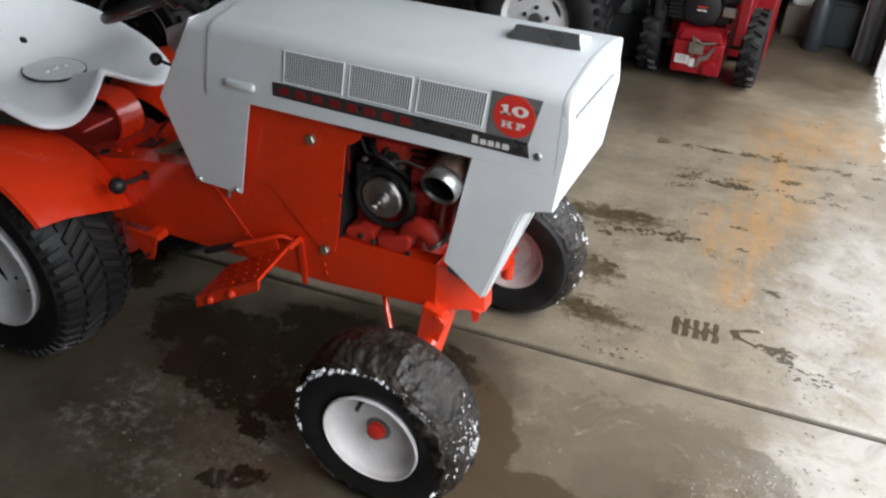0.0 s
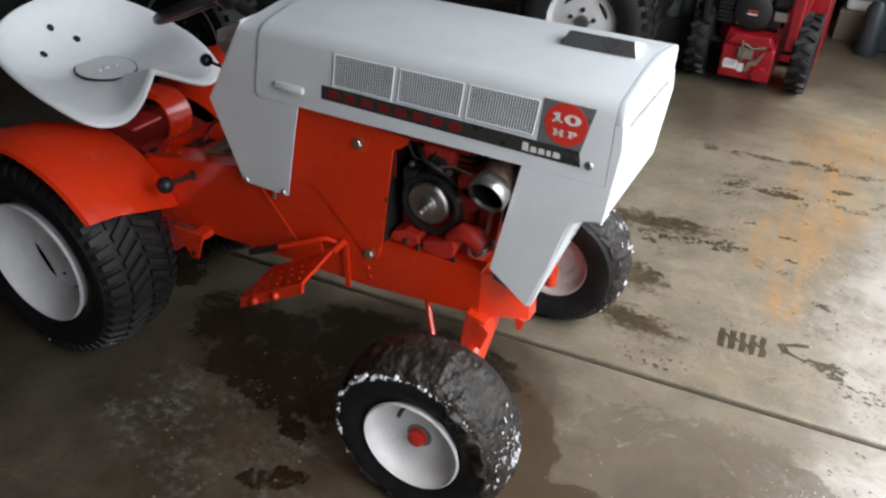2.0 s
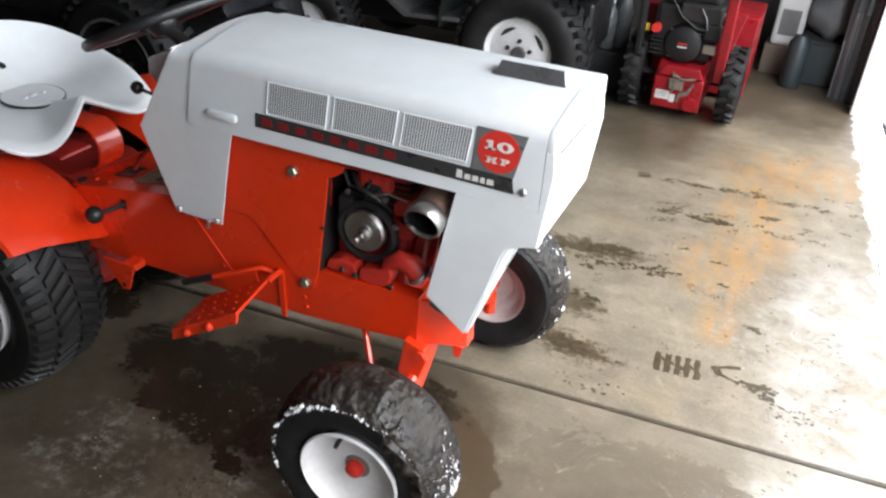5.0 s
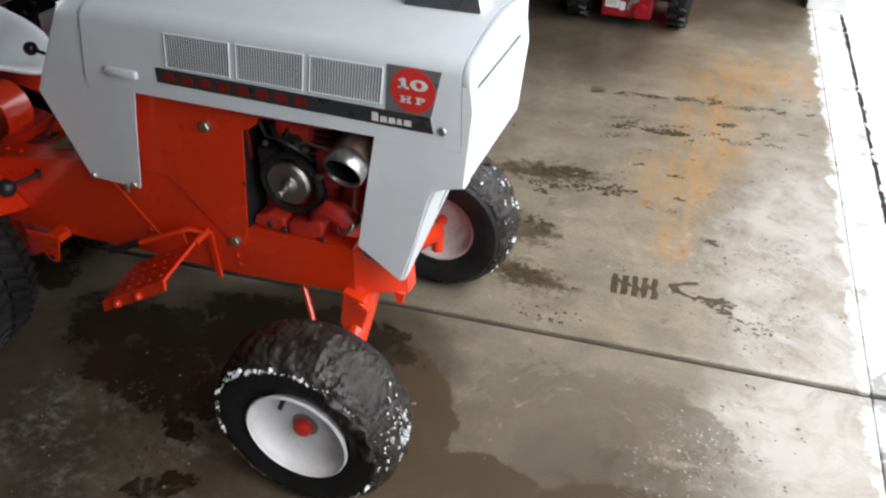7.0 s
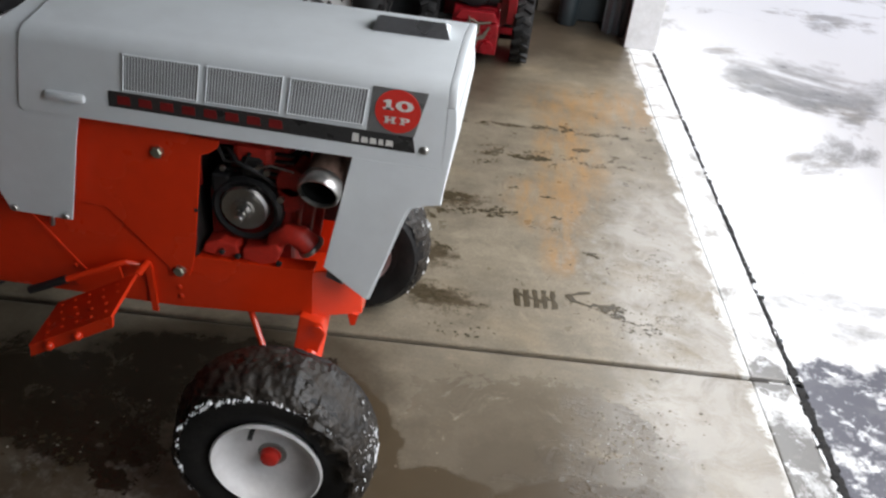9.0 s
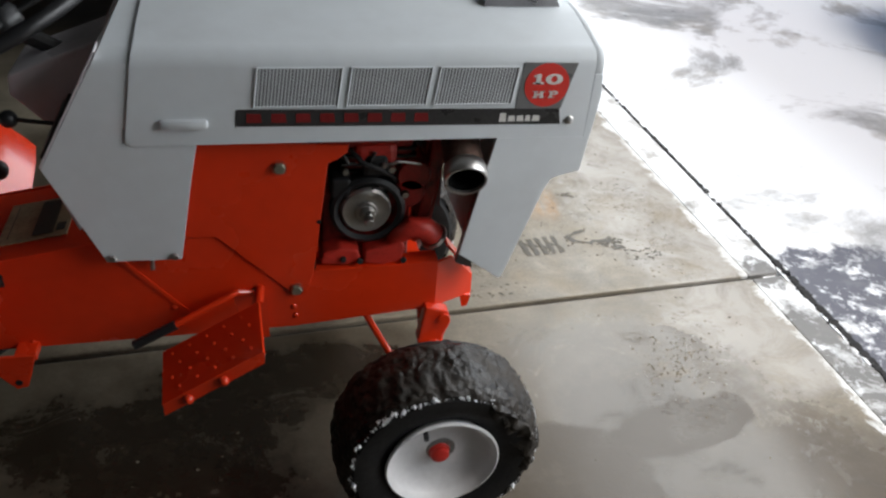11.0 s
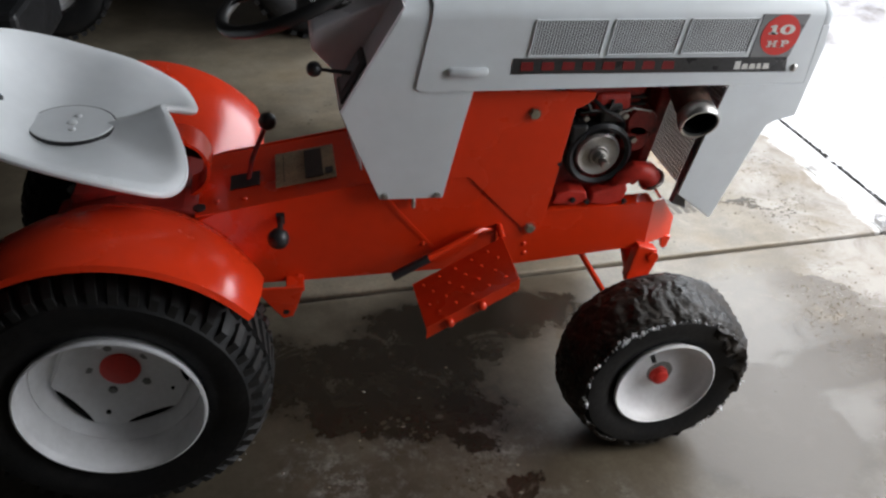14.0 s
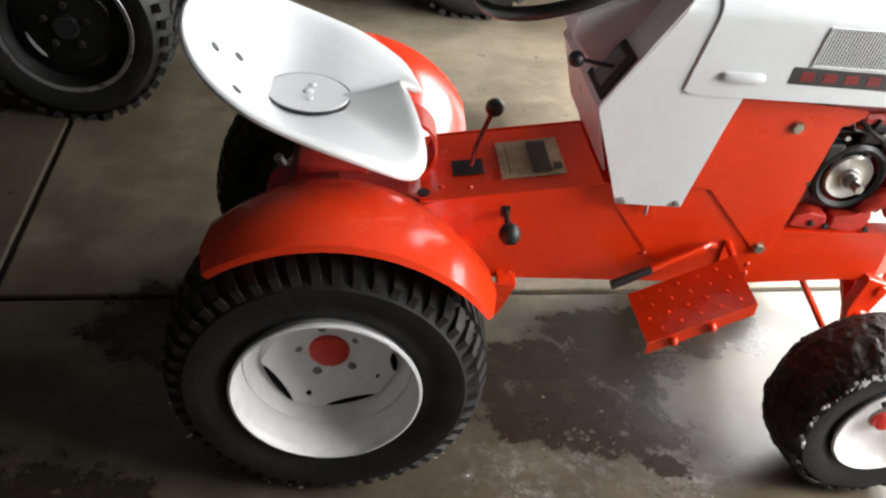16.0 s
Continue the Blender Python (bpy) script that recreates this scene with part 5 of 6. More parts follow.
# --- fenders: curved orange shields over the rear wheels
WX, WZ = -1.025, 0.272


def fender(side):
    rows = []
    for k in range(25):
        f = k / 24
        row = []
        for w, r, a0, a1 in ((0.0, 0.297, 37.5, 126), (0.02, 0.306, 37, 127), (0.25, 0.313, 35, 129), (0.6, 0.299, 30, 131), (0.85, 0.272, 26, 132), (1.0, 0.252, 24, 132)):
            a1 = a1 if side < 0 else a1 - 22
            a = radians(a0 + (a1 - a0) * f)
            y = -0.456 + 0.264 * w
            row.append((WX + 0.006 + r * math.cos(a), y if side < 0 else 2 * CY + 0.03 - y, WZ + 0.005 + r * math.sin(a)))
        rows.append(row)
    ob = part("fender", sheet(rows, 0.003), ORANGE, tractor, "glossy orange rear fender", True)
    return ob


fender(-1), fender(1)

# --- rear wheels
def tyre_profile(R, w, rim, crown=0.012):
    h = w / 2
    return [(rim - 0.006, -h * 0.80), (rim + 0.004, -h * 0.86), (rim + (R - rim) * 0.35, -h * 1.0), (rim + (R - rim) * 0.65, -h * 0.98), (R - 0.022, -h * 0.86), (R - 0.008, -h * 0.70), (R - crown * 0.25, -h * 0.35), (R, 0),
            (R - crown * 0.25, h * 0.35), (R - 0.008, h * 0.70), (R - 0.022, h * 0.86), (rim + (R - rim) * 0.65, h * 0.98), (rim + (R - rim) * 0.35, h * 1.0), (rim + 0.004, h * 0.86), (rim - 0.006, h * 0.80)]


def crumb(bm, c, r, ax=(1, 1, 1)):
    """A small broken lump with uneven facets."""
    dirs = [(1, 0, 0), (-1, 0, 0), (0, 1, 0), (0, -1, 0), (0, 0, 1), (0, 0, -1)]
    vs = [tuple(c[i] + (d[i] * random.uniform(0.5, 1.3) + random.uniform(-0.3, 0.3)) * r * ax[i] for i in range(3)) for d in dirs]
    poly(bm, vs, [(0, 2, 4), (2, 1, 4), (1, 3, 4), (3, 0, 4), (2, 0, 5), (1, 2, 5), (3, 1, 5), (0, 3, 5)])


def ribs(bm, m, R, h, n, lift, drop, twist=0.11):
    """Slanting ribs that wrap from the sidewall over the shoulder to the middle of the tread."""
    prof = [(R - drop, -h * 0.995, 0.0, -1), (R - 0.022, -h * 0.87, 0.012, -0.7), (R - 0.006, -h * 0.60, 0.035, -0.2), (R - 0.004, -h * 0.50, 0.045, 0), (R, -h * 0.04, twist, 0)]
    for k in range(n):
        for s in (-1, 1):
            a0 = 2 * math.pi * (k + (0.5 if s > 0 else 0)) / n
            w = 2 * math.pi / n * 0.28
            vs = []
            for q, (r, y, tw, side) in enumerate(prof):
                up = -0.001 if q == 0 else lift
                for da, o in ((-w, -0.002), (-w * 0.8, up), (w * 0.8, up), (w, -0.002)):
                    rr = r + o * (1 if side > -1 else 0.2)
                    a = a0 + tw + da + (math.pi / n * 0.7 if q > 2 else 0.0)
                    vs.append(m @ Vector((rr * math.cos(a), (y + side * o * 0.8) * -s, rr * math.sin(a))))
            fs = [(8, 9, 10, 11), (12, 13, 14, 15), (16, 17, 18, 19)]
            for q in (0, 1, 3):
                for e in range(3):
                    fs.append((q * 4 + e, q * 4 + e + 1, q * 4 + e + 5, q * 4 + e + 4))
            poly(bm, vs, fs)
    return bm


PENT = [(10, 0.108), (62, 0.122), (118, 0.122), (187, 0.115), (243, 0.128), (264, 0.121), (316, 0.122), (345, 0.118)]


def pent_r(a):
    """Reach of the many-cornered pressed wheel centre at angle a (degrees), corners rounded off."""
    a %= 360
    for (a0, r0), (a1, r1) in zip(PENT, PENT[1:] + [(PENT[0][0] + 360, PENT[0][1])]):
        t = a if a >= PENT[0][0] else a + 360
        if a0 <= t <= a1:
            p0 = Vector((r0 * math.cos(radians(a0)), r0 * math.sin(radians(a0))))
            p1 = Vector((r1 * math.cos(radians(a1)), r1 * math.sin(radians(a1))))
            d = Vector((math.cos(radians(t)), math.sin(radians(t))))
            e = p1 - p0
            r = (p0.x * e.y - p0.y * e.x) / (d.x * e.y - d.y * e.x)
            return min(r, 0.126)
    return 0.11


def rear_wheel(side):
    yc = -0.340 if side < 0 else 2 * CY + 0.355
    m = Matrix.Translation((WX, yc, WZ)) @ (Matrix.Identity(4) if side < 0 else Matrix.Rotation(math.pi, 4, "Z"))
    wheel = part("rear_wheel", lathe([(0.1525, -0.109), (0.1562, -0.108), (0.1577, -0.104), (0.1565, -0.099), (0.1520, -0.095), (0.1505, -0.089), (0.1480, -0.066), (0.1460, -0.060), (0.1435, -0.038), (0.142, 0.0), (0.143, 0.03), (0.150, 0.083), (0.158, 0.09)], 64, m), RIMW, tractor, "white steel rear wheel rim", True)
    part("tyre", lathe(tyre_profile(0.2640, 0.220, 0.1605), 72, m), RUBBER, wheel, "black ribbed turf tyre", True)
    part("tread", fix(ribs(bmesh.new(), m, 0.2640, 0.110, 50, 0.0085, 0.050, 0.16)), TREAD, wheel, kind="stuff")
    rows = []
    for f, y in ((0.05, 0.004), (0.35, 0.003), (0.55, -0.002), (0.75, -0.0085), (0.93, -0.014), (1.0, -0.0155)):
        rows.append([m @ Vector((pent_r(3 * k) * f * math.cos(radians(3 * k)), y, pent_r(3 * k) * f * math.sin(radians(3 * k)))) for k in range(120)])
    for f, y in ((0.15, -0.006), (0.5, -0.013), (0.8, -0.030), (1.0, -0.040)):
        rows.append([m @ Vector(((pent_r(3 * k) * (1 - f) + 0.1438 * f) * math.cos(radians(3 * k)), y, (pent_r(3 * k) * (1 - f) + 0.1438 * f) * math.sin(radians(3 * k)))) for k in range(120)])
    dsk = part("wheel_disc", sheet(rows, 0.003, True), RIMW, wheel, "white pressed wheel centre with folded edges", True)
    part("hub", lathe([(0, -0.008), (0.028, -0.0075), (0.0345, -0.005), (0.036, 0.004), (0.036, 0.012)], 32, m), HUBRED, wheel, "red painted hub", True)
    for k in range(5):
        a = 2 * math.pi * k / 5 + 0.55
        part("lug_nut", lathe([(0, -0.008), (0.007, -0.008), (0.0088, -0.006), (0.0092, 0)], 6, m @ Matrix.Translation((0.054 * math.cos(a), 0.003, 0.054 * math.sin(a)))), LUGGREY, wheel)
    # dark slits along the folds, widest where the centre stands clear of the rim; the lower one also paints the shade
    # under the edge
    for a0, a1, w in ((191, 241, 0.0115), (346, 368, 0.011), (268, 314, 0.0085), (66, 116, 0.004)):
        pts, ws = [], []
        for k in range(11):
            f = k / 10
            a = a0 + (a1 - a0) * f
            r = pent_r(a) + 0.002
            pts.append(m @ Vector((r * math.cos(radians(a)), -0.0180, r * math.sin(radians(a)))))
            ws.append(0.0006 + w * 0.5 * math.sin(math.pi * f) ** 0.6)
        part("disc_slot_shade", tube(pts, ws, 8), SOOT_SHADE, dsk)
    for a, reach in ((168, 0.092), (250, 0.100), (332, 0.099), (40, 0.094)):
        part("disc_hole", lathe([(0, -0.003), (0.0048, -0.003), (0.0048, 0.002)], 10, m @ Matrix.Translation((reach * math.cos(radians(a)), -0.0120, reach * math.sin(radians(a))))), SOOT_SHADE, dsk)
    snow = bmesh.new()
    random.seed(11 if side < 0 else 12)
    for k in range(12):
        a = random.choice((random.gauss(4.35, 0.12), random.gauss(5.7, 0.06), random.gauss(3.75, 0.2)))
        crumb(snow, m @ Vector((0.258 * math.cos(a), -0.092 + random.uniform(-0.006, 0.004), 0.258 * math.sin(a))), random.uniform(0.001, 0.0032), (1.6, 0.8, 0.8))
    part("clinging_snow", snow, SNOW, wheel, "", kind="stuff")
    return wheel


rear_wheel(-1), rear_wheel(1)
part("rear_axle", tube([(WX, -0.31, WZ), (WX, 0.15, WZ)], 0.032, 20), ENGINE, tractor)
part("transaxle", box(-1.16, -0.87, -0.165, 0.01, 0.18, 0.44, 0.03), ENGINE, tractor, "dark red transaxle housing")
part("seat_support", prism([(-1.125, 0.41), (-1.105, 0.495), (-1.02, 0.51), (-0.90, 0.50), (-0.865, 0.485), (-0.865, 0.40)], -0.178, 0.026, bev=0.006), REDPAINT, tractor, "red sheet-steel seat support box")
part("support_slot", prism([(-1.066, 0.44), (-1.052, 0.44), (-1.048, 0.49), (-1.062, 0.49)], -0.1795, -0.1765), SOOT_SHADE, tractor)
part("support_ledge", box(-1.15, -0.87, -0.205, -0.178, 0.455, 0.462, 0.002), REDPAINT, tractor)
part("dip_stick", tube([(-1.14, 0.058, 0.37), (-1.142, 0.06, 0.40), (-1.150, 0.055, 0.418)], 0.010, 12), STEEL, tractor, "bright dipstick cap")

# --- front wheels, caked with mud and snow
FZ = 0.195


def front_wheel(side, yc, turn):
    out = Matrix.Identity(4) if side < 0 else Matrix.Rotation(math.pi, 4, "Z")
    m = Matrix.Translation((0.0, yc, FZ)) @ Matrix.Rotation(radians(turn), 4, "Z") @ out
    wheel = part("front_wheel", lathe([(0.1015, -0.079), (0.1045, -0.0775), (0.1050, -0.073), (0.0995, -0.068), (0.0970, -0.062), (0.0905, -0.050), (0.066, -0.0385), (0.043, -0.0395), (0.030, -0.0425), (0, -0.0425)], 48, m), RIMW, tractor, "white steel front wheel rim", True)
    part("rim_back", lathe([(0.097, 0.064), (0.092, 0.060), (0.088, 0.04), (0.078, 0.03), (0.06, 0.028), (0.05, 0.018), (0.0, 0.018)], 40, m), RIMBACK, wheel, "", True)
    part("inner_bead", lathe([(0.120, 0.054), (0.114, 0.068), (0.104, 0.068), (0.096, 0.062), (0.096, 0.046)], 48, m), RUBBER, wheel, "", True)
    part("tyre", lathe(tyre_profile(0.188, 0.158, 0.108, 0.014), 96, m), RUBBER, wheel, "black tyre, muddy and snow-flecked", True)
    mb = bmesh.new()
    fine = [(0.136, -0.0765), (0.148, -0.0785), (0.158, -0.0785), (0.164, -0.0785), (0.169, -0.0765), (0.174, -0.0720), (0.179, -0.065), (0.184, -0.055), (0.188, -0.040), (0.1905, -0.025), (0.192, -0.010), (0.1925, 0.004), (0.1915, 0.018), (0.189, 0.033), (0.184, 0.046), (0.177, 0.058), (0.169, 0.068)]
    dense = []
    for (r0, y0), (r1, y1) in zip(fine, fine[1:]):
        dense += [(r0 + (r1 - r0) * k / 3, y0 + (y1 - y0) * k / 3) for k in range(3)]
    lathe(dense + fine[-1:], 380, None, mb)
    for v in mb.verts:
        p = Vector(v.co)
        shoulder = min(1.0, max(0.0, (abs(p.y) - 0.045) / 0.033))
        broad = noise.noise(p * 14)
        flake = noise.noise(p * 38 + Vector((3, 7, 1)))
        # plates of mud with steep edges, crumbled towards the shoulders
        plates = max(-0.5, min(0.5, flake * 4.0)) * (0.35 + 0.65 * shoulder + 0.5 * max(0.0, broad))
        lump = broad * 0.0050 + plates * 0.0062 + noise.noise(p * 95) * 0.0036 + noise.noise(p * 190) * 0.0022 - 0.001
        s = Vector((p.x, 0, p.z)).normalized()
        v.co = p + s * lump + Vector((0, 0.004 * noise.noise(p * 60) * shoulder, 0))
        # a clod hangs over the sidewall on the forward, upper quarter; elsewhere the sidewall is bare
        r0 = math.hypot(p.x, p.z)
        if p.y < -0.07 and r0 < 0.167:
            a = math.atan2(p.z, p.x)
            edge = 0.138 + 0.022 * noise.noise(Vector((a * 5, 0.3, side))) + 0.012 * noise.noise(Vector((a * 17, 1.3, side)))
            here = min(1.0, max(0.0, (0.72 - abs(a - 0.42)) / 0.12)) * min(1.0, max(0.0, (r0 - edge) / 0.005))
            v.co.y += (1 - here) * 0.014 - here * (0.007 + 0.012 * noise.noise(p * 45))
    mb.transform(m)
    part("mud_coat", mb, MUD, wheel, "caked dark mud on the tread", True)
    random.seed(21 if side < 0 else 22)
    part("shoulder_tread", fix(ribs(bmesh.new(), m, 0.184, 0.079, 36, 0.0030, 0.024, 0.06)), RUBBER, wheel, kind="stuff")
    sn = bmesh.new()
    arcs = [(2.05, 0.28, 40), (2.80, 0.22, 6), (1.35, 0.25, 12), (3.6, 0.4, 6), (0.35, 0.3, 5), (-0.55, 0.4, 6)] if side < 0 else [(1.6, 1.2, 50), (0.4, 0.8, 30), (2.8, 0.8, 30)]
    for ac, sd, cnt in arcs:
        for k in range(cnt):
            a0 = random.gauss(ac, sd)
            y0, r0 = -0.0775 + random.gauss(0, 0.0012), 0.1675 + random.gauss(0, 0.0030)
            if side > 0:
                y0 = random.uniform(-0.06, 0.068)
                r0 = 0.1905 - 0.4 * max(0, abs(y0) - 0.03)
            big = random.random() < 0.3
            for q in range(random.randint(3, 7) if big else random.randint(1, 3)):
                a = a0 + random.gauss(0, 0.03)
                c = m @ Vector(((r0 + random.gauss(0, 0.0015)) * math.cos(a), y0 + random.gauss(0, 0.0015), (r0 + random.gauss(0, 0.0015)) * math.sin(a)))
                crumb(sn, c, random.uniform(0.0007, 0.0017) * (2.0 if big else 1.0), (random.uniform(0.6, 1.4), random.uniform(0.8, 2.6), random.uniform(0.8, 2.4)))
    if side < 0:
        # slush streaks left on the tread low on the side that faces forward
        for k in range(170):
            a0, y0 = random.gauss(-0.05, 0.24), random.uniform(-0.062, 0.02)
            r0 = 0.1915 - 0.30 * max(0, abs(y0) - 0.022)
            for q in range(random.randint(1, 4)):
                a = a0 + random.gauss(0, 0.02)
                crumb(sn, m @ Vector((r0 * math.cos(a), y0 + random.gauss(0, 0.003), r0 * math.sin(a))), random.uniform(0.0007, 0.0023), (0.7, random.uniform(0.5, 1.6), random.uniform(1.0, 3.4)))
    part("clinging_snow", sn, SNOW, wheel, "packed snow crumbs", kind="stuff")
    part("hub_cap", lathe([(0, -0.060), (0.0125, -0.0595), (0.0165, -0.0565), (0.0172, -0.048), (0.0195, -0.046), (0.0200, -0.038)], 28, m), HUBRED, wheel, "red hub cap", True)
    part("hub_washer", lathe([(0.018, -0.0445), (0.0265, -0.0440), (0.0275, -0.0420)], 28, m @ Matrix.Translation((0.003, 0, 0.004))), LUGGREY, wheel, "dull metal hub washer", True)
    part("valve", tube([m @ Vector((-0.028, -0.040, 0.066)), m @ Vector((-0.031, -0.054, 0.064)), m @ Vector((-0.031, -0.068, 0.058))], 0.0048, 8), BLACKPL, wheel, "black valve stem")
    return wheel


front_wheel(-1, -0.359, 1.0)
front_wheel(1, FARY, 1.5)
# --- front axle, spindles and steering link
ax = part("front_axle", tube([(0.02, -0.24, 0.235), (0.02, -0.13, 0.33), (0.02, CY, 0.35), (0.02, 0.0, 0.33), (0.012, FARY - 0.11, 0.215)], 0.024, 16), ORANGE, tractor, "orange-red front axle beam")
for y, s in ((-0.235, -1), (FARY - 0.115, 1)):
    part("spindle", tube([(0.022, y, 0.17), (0.022, y, 0.275 if y < 0 else 0.225)], 0.021 if y < 0 else 0.016, 16), ORANGE, ax)
    part("stub_axle", tube([(0.0, y, FZ), (0.0, y + s * 0.11, FZ)], 0.014, 12), ORANGE, ax)
part("axle_bracket", prism([(0.0, 0.375), (0.045, 0.36), (0.052, 0.335), (0.04, 0.30), (0.028, 0.245), (0.005, 0.24), (-0.012, 0.29)], -0.208, -0.182, bev=0.003), ORANGE, ax, "orange axle bracket plate")
part("axle_bracket_eye", tube([(0.036, -0.214, 0.347), (0.036, -0.176, 0.347)], 0.011, 14), ORANGE, ax)
part("axle_pivot_lug", prism([(0.080, 0.352), (0.104, 0.348), (0.098, 0.322), (0.088, 0.320)], -0.146, -0.136), ORANGE, ax)
part("drag_link", tube([(-0.13, -0.15, 0.37), (-0.055, -0.23, 0.255)], 0.0065, 10), ORANGE, tractor, "red steering drag link")
part("steering_arm", tube([(-0.062, -0.262, 0.235), (-0.06, -0.232, 0.25)], 0.014, 12), HUBRED, tractor)

# --- pan seat
SC = -0.084


RIM = [(0, -0.919, 0.0, 0.662, 1.7), (12, -0.908, 0.026, 0.651, 1.7), (24, -0.889, 0.079, 0.621, 1.8), (36, -0.883, 0.127, 0.601, 1.9), (48, -0.892, 0.173, 0.599, 2.1), (60, -0.919, 0.214, 0.616, 2.6),
       (80, -0.994, 0.237, 0.654, 3.2), (100, -1.075, 0.238, 0.685, 3.6), (120, -1.150, 0.225, 0.715, 3.4), (140, -1.214, 0.181, 0.746, 2.9), (160, -1.255, 0.102, 0.768, 2.6), (180, -1.269, 0.0, 0.778, 2.4)]
MID = Vector((-1.07, SC, 0.622))


def seat_point(ang, s):
    """A point of the pan: ang 0 at the front notch to 180 at the back (minus: near side), s 0 at the middle to 1 at the rim."""
    a = abs((ang + 180) % 360 - 180)
    k = next(i for i in range(len(RIM) - 1) if a <= RIM[i + 1][0])
    mirror = lambda p, c: (c - p[0], p[1], -p[2], p[3], p[4])
    p1, p2 = RIM[k], RIM[k + 1]
    p0 = RIM[k - 1] if k else mirror(RIM[1], 0)
    p3 = RIM[k + 2] if k + 2 < len(RIM) else mirror(RIM[-2], 360)
    f = (a - p1[0]) / (p2[0] - p1[0])
    h = lambda c: 0.5 * (2 * p1[c] + (p2[c] - p0[c]) * f + (2 * p0[c] - 5 * p1[c] + 4 * p2[c] - p3[c]) * f * f + (3 * p1[c] - p0[c] - 3 * p2[c] + p3[c]) * f ** 3)
    x, y, z, pw = h(1), h(2), h(3), h(4)
    sign = 1 if (ang + 180) % 360 - 180 > 0 else -1
    roll = max(0.0, (s - 0.93) / 0.07)
    return Vector((MID.x + (x - MID.x) * s, SC + sign * y * s, MID.z + (z - MID.z) * s ** pw - 0.007 * roll * roll))


NA = 120
grid = [[seat_point(360 * j / NA, i / 26) for j in range(NA)] for i in range(1, 27)]
seat = part("seat", sheet(grid, 0.004, True), SEATW, tractor, "white enamelled steel pan seat", True)
edge = grid[-1] + [grid[-1][0]]
part("rolled_edge", tube([p + Vector((0, 0, -0.003)) for p in edge], 0.0062, 8), SEATW, seat, "", True)
plate_c = Vector((-1.079, SC - 0.003, 0.6335))
pm = Matrix.Translation(plate_c) @ Matrix.Rotation(radians(3.5), 4, "Y") @ Matrix.Rotation(radians(-90), 4, "X")
mp = part("mount_plate", lathe([(0, -0.0022), (0.0695, -0.0022), (0.0708, -0.001), (0.071, 0.008)], 48, pm), SEATW, seat, "round white seat mounting plate")
part("plate_gap", lathe([(0.0712, -0.0012), (0.0734, -0.0012), (0.0734, 0.006)], 48, pm), BLACKPL, mp)
for dx3, dy3, r in ((0, 0, 0.0095), (0.006, 0.026, 0.0068), (0.004, -0.026, 0.0068)):
    part("plate_bolt", lathe([(0, -0.0035), (r * 0.7, -0.003), (r, -0.001), (r, 0.002)], 14, Matrix.Translation(plate_c + Vector((dx3, dy3, 0.0022))) @ Matrix.Rotation(radians(-90), 4, "X")), STEEL if r > 0.01 else SEATW, mp, "", True)


for x, y in ((-1.200, -0.060), (-1.227, -0.107), (-1.188, -0.175)):
    ang, rad = min(((seat_point(k * 3, r / 40).xy - Vector((x, y))).length, k * 3, r / 40) for k in range(120) for r in range(10, 38))[1:]
    p0, p1, p2 = seat_point(ang, rad), seat_point(ang + 3, rad), seat_point(ang, rad + 0.02)
    nv = (p1 - p0).cross(p2 - p0).normalized()
    nv = nv if nv.z > 0 else -nv
    part("drain_hole", lathe([(0, 0.0055), (0.0090, 0.0055), (0.0098, 0.003), (0.0098, -0.006), (0, -0.006)], 18, along(p0, nv)), BLACKPL, seat)
# curved leaf spring and pedestal under the seat
sp = []
for k in range(13):
    a = radians(95 - 175 * k / 12)
    sp.append([(-0.905 + 0.056 * math.cos(a), y, 0.548 + 0.060 * math.sin(a)) for y in (SC - 0.036, SC + 0.036)])
part("seat_spring", sheet([[(-1.07, y, 0.604) for y in (SC - 0.036, SC + 0.036)]] + sp + [[(-0.985, y, 0.497) for y in (SC - 0.036, SC + 0.036)]], 0.006), ORANGE, tractor, "orange curved leaf seat spring", True)
part("seat_pedestal", box(-1.10, -0.97, SC - 0.05, SC + 0.05, 0.485, 0.512, 0.006), ENGINE, tractor)

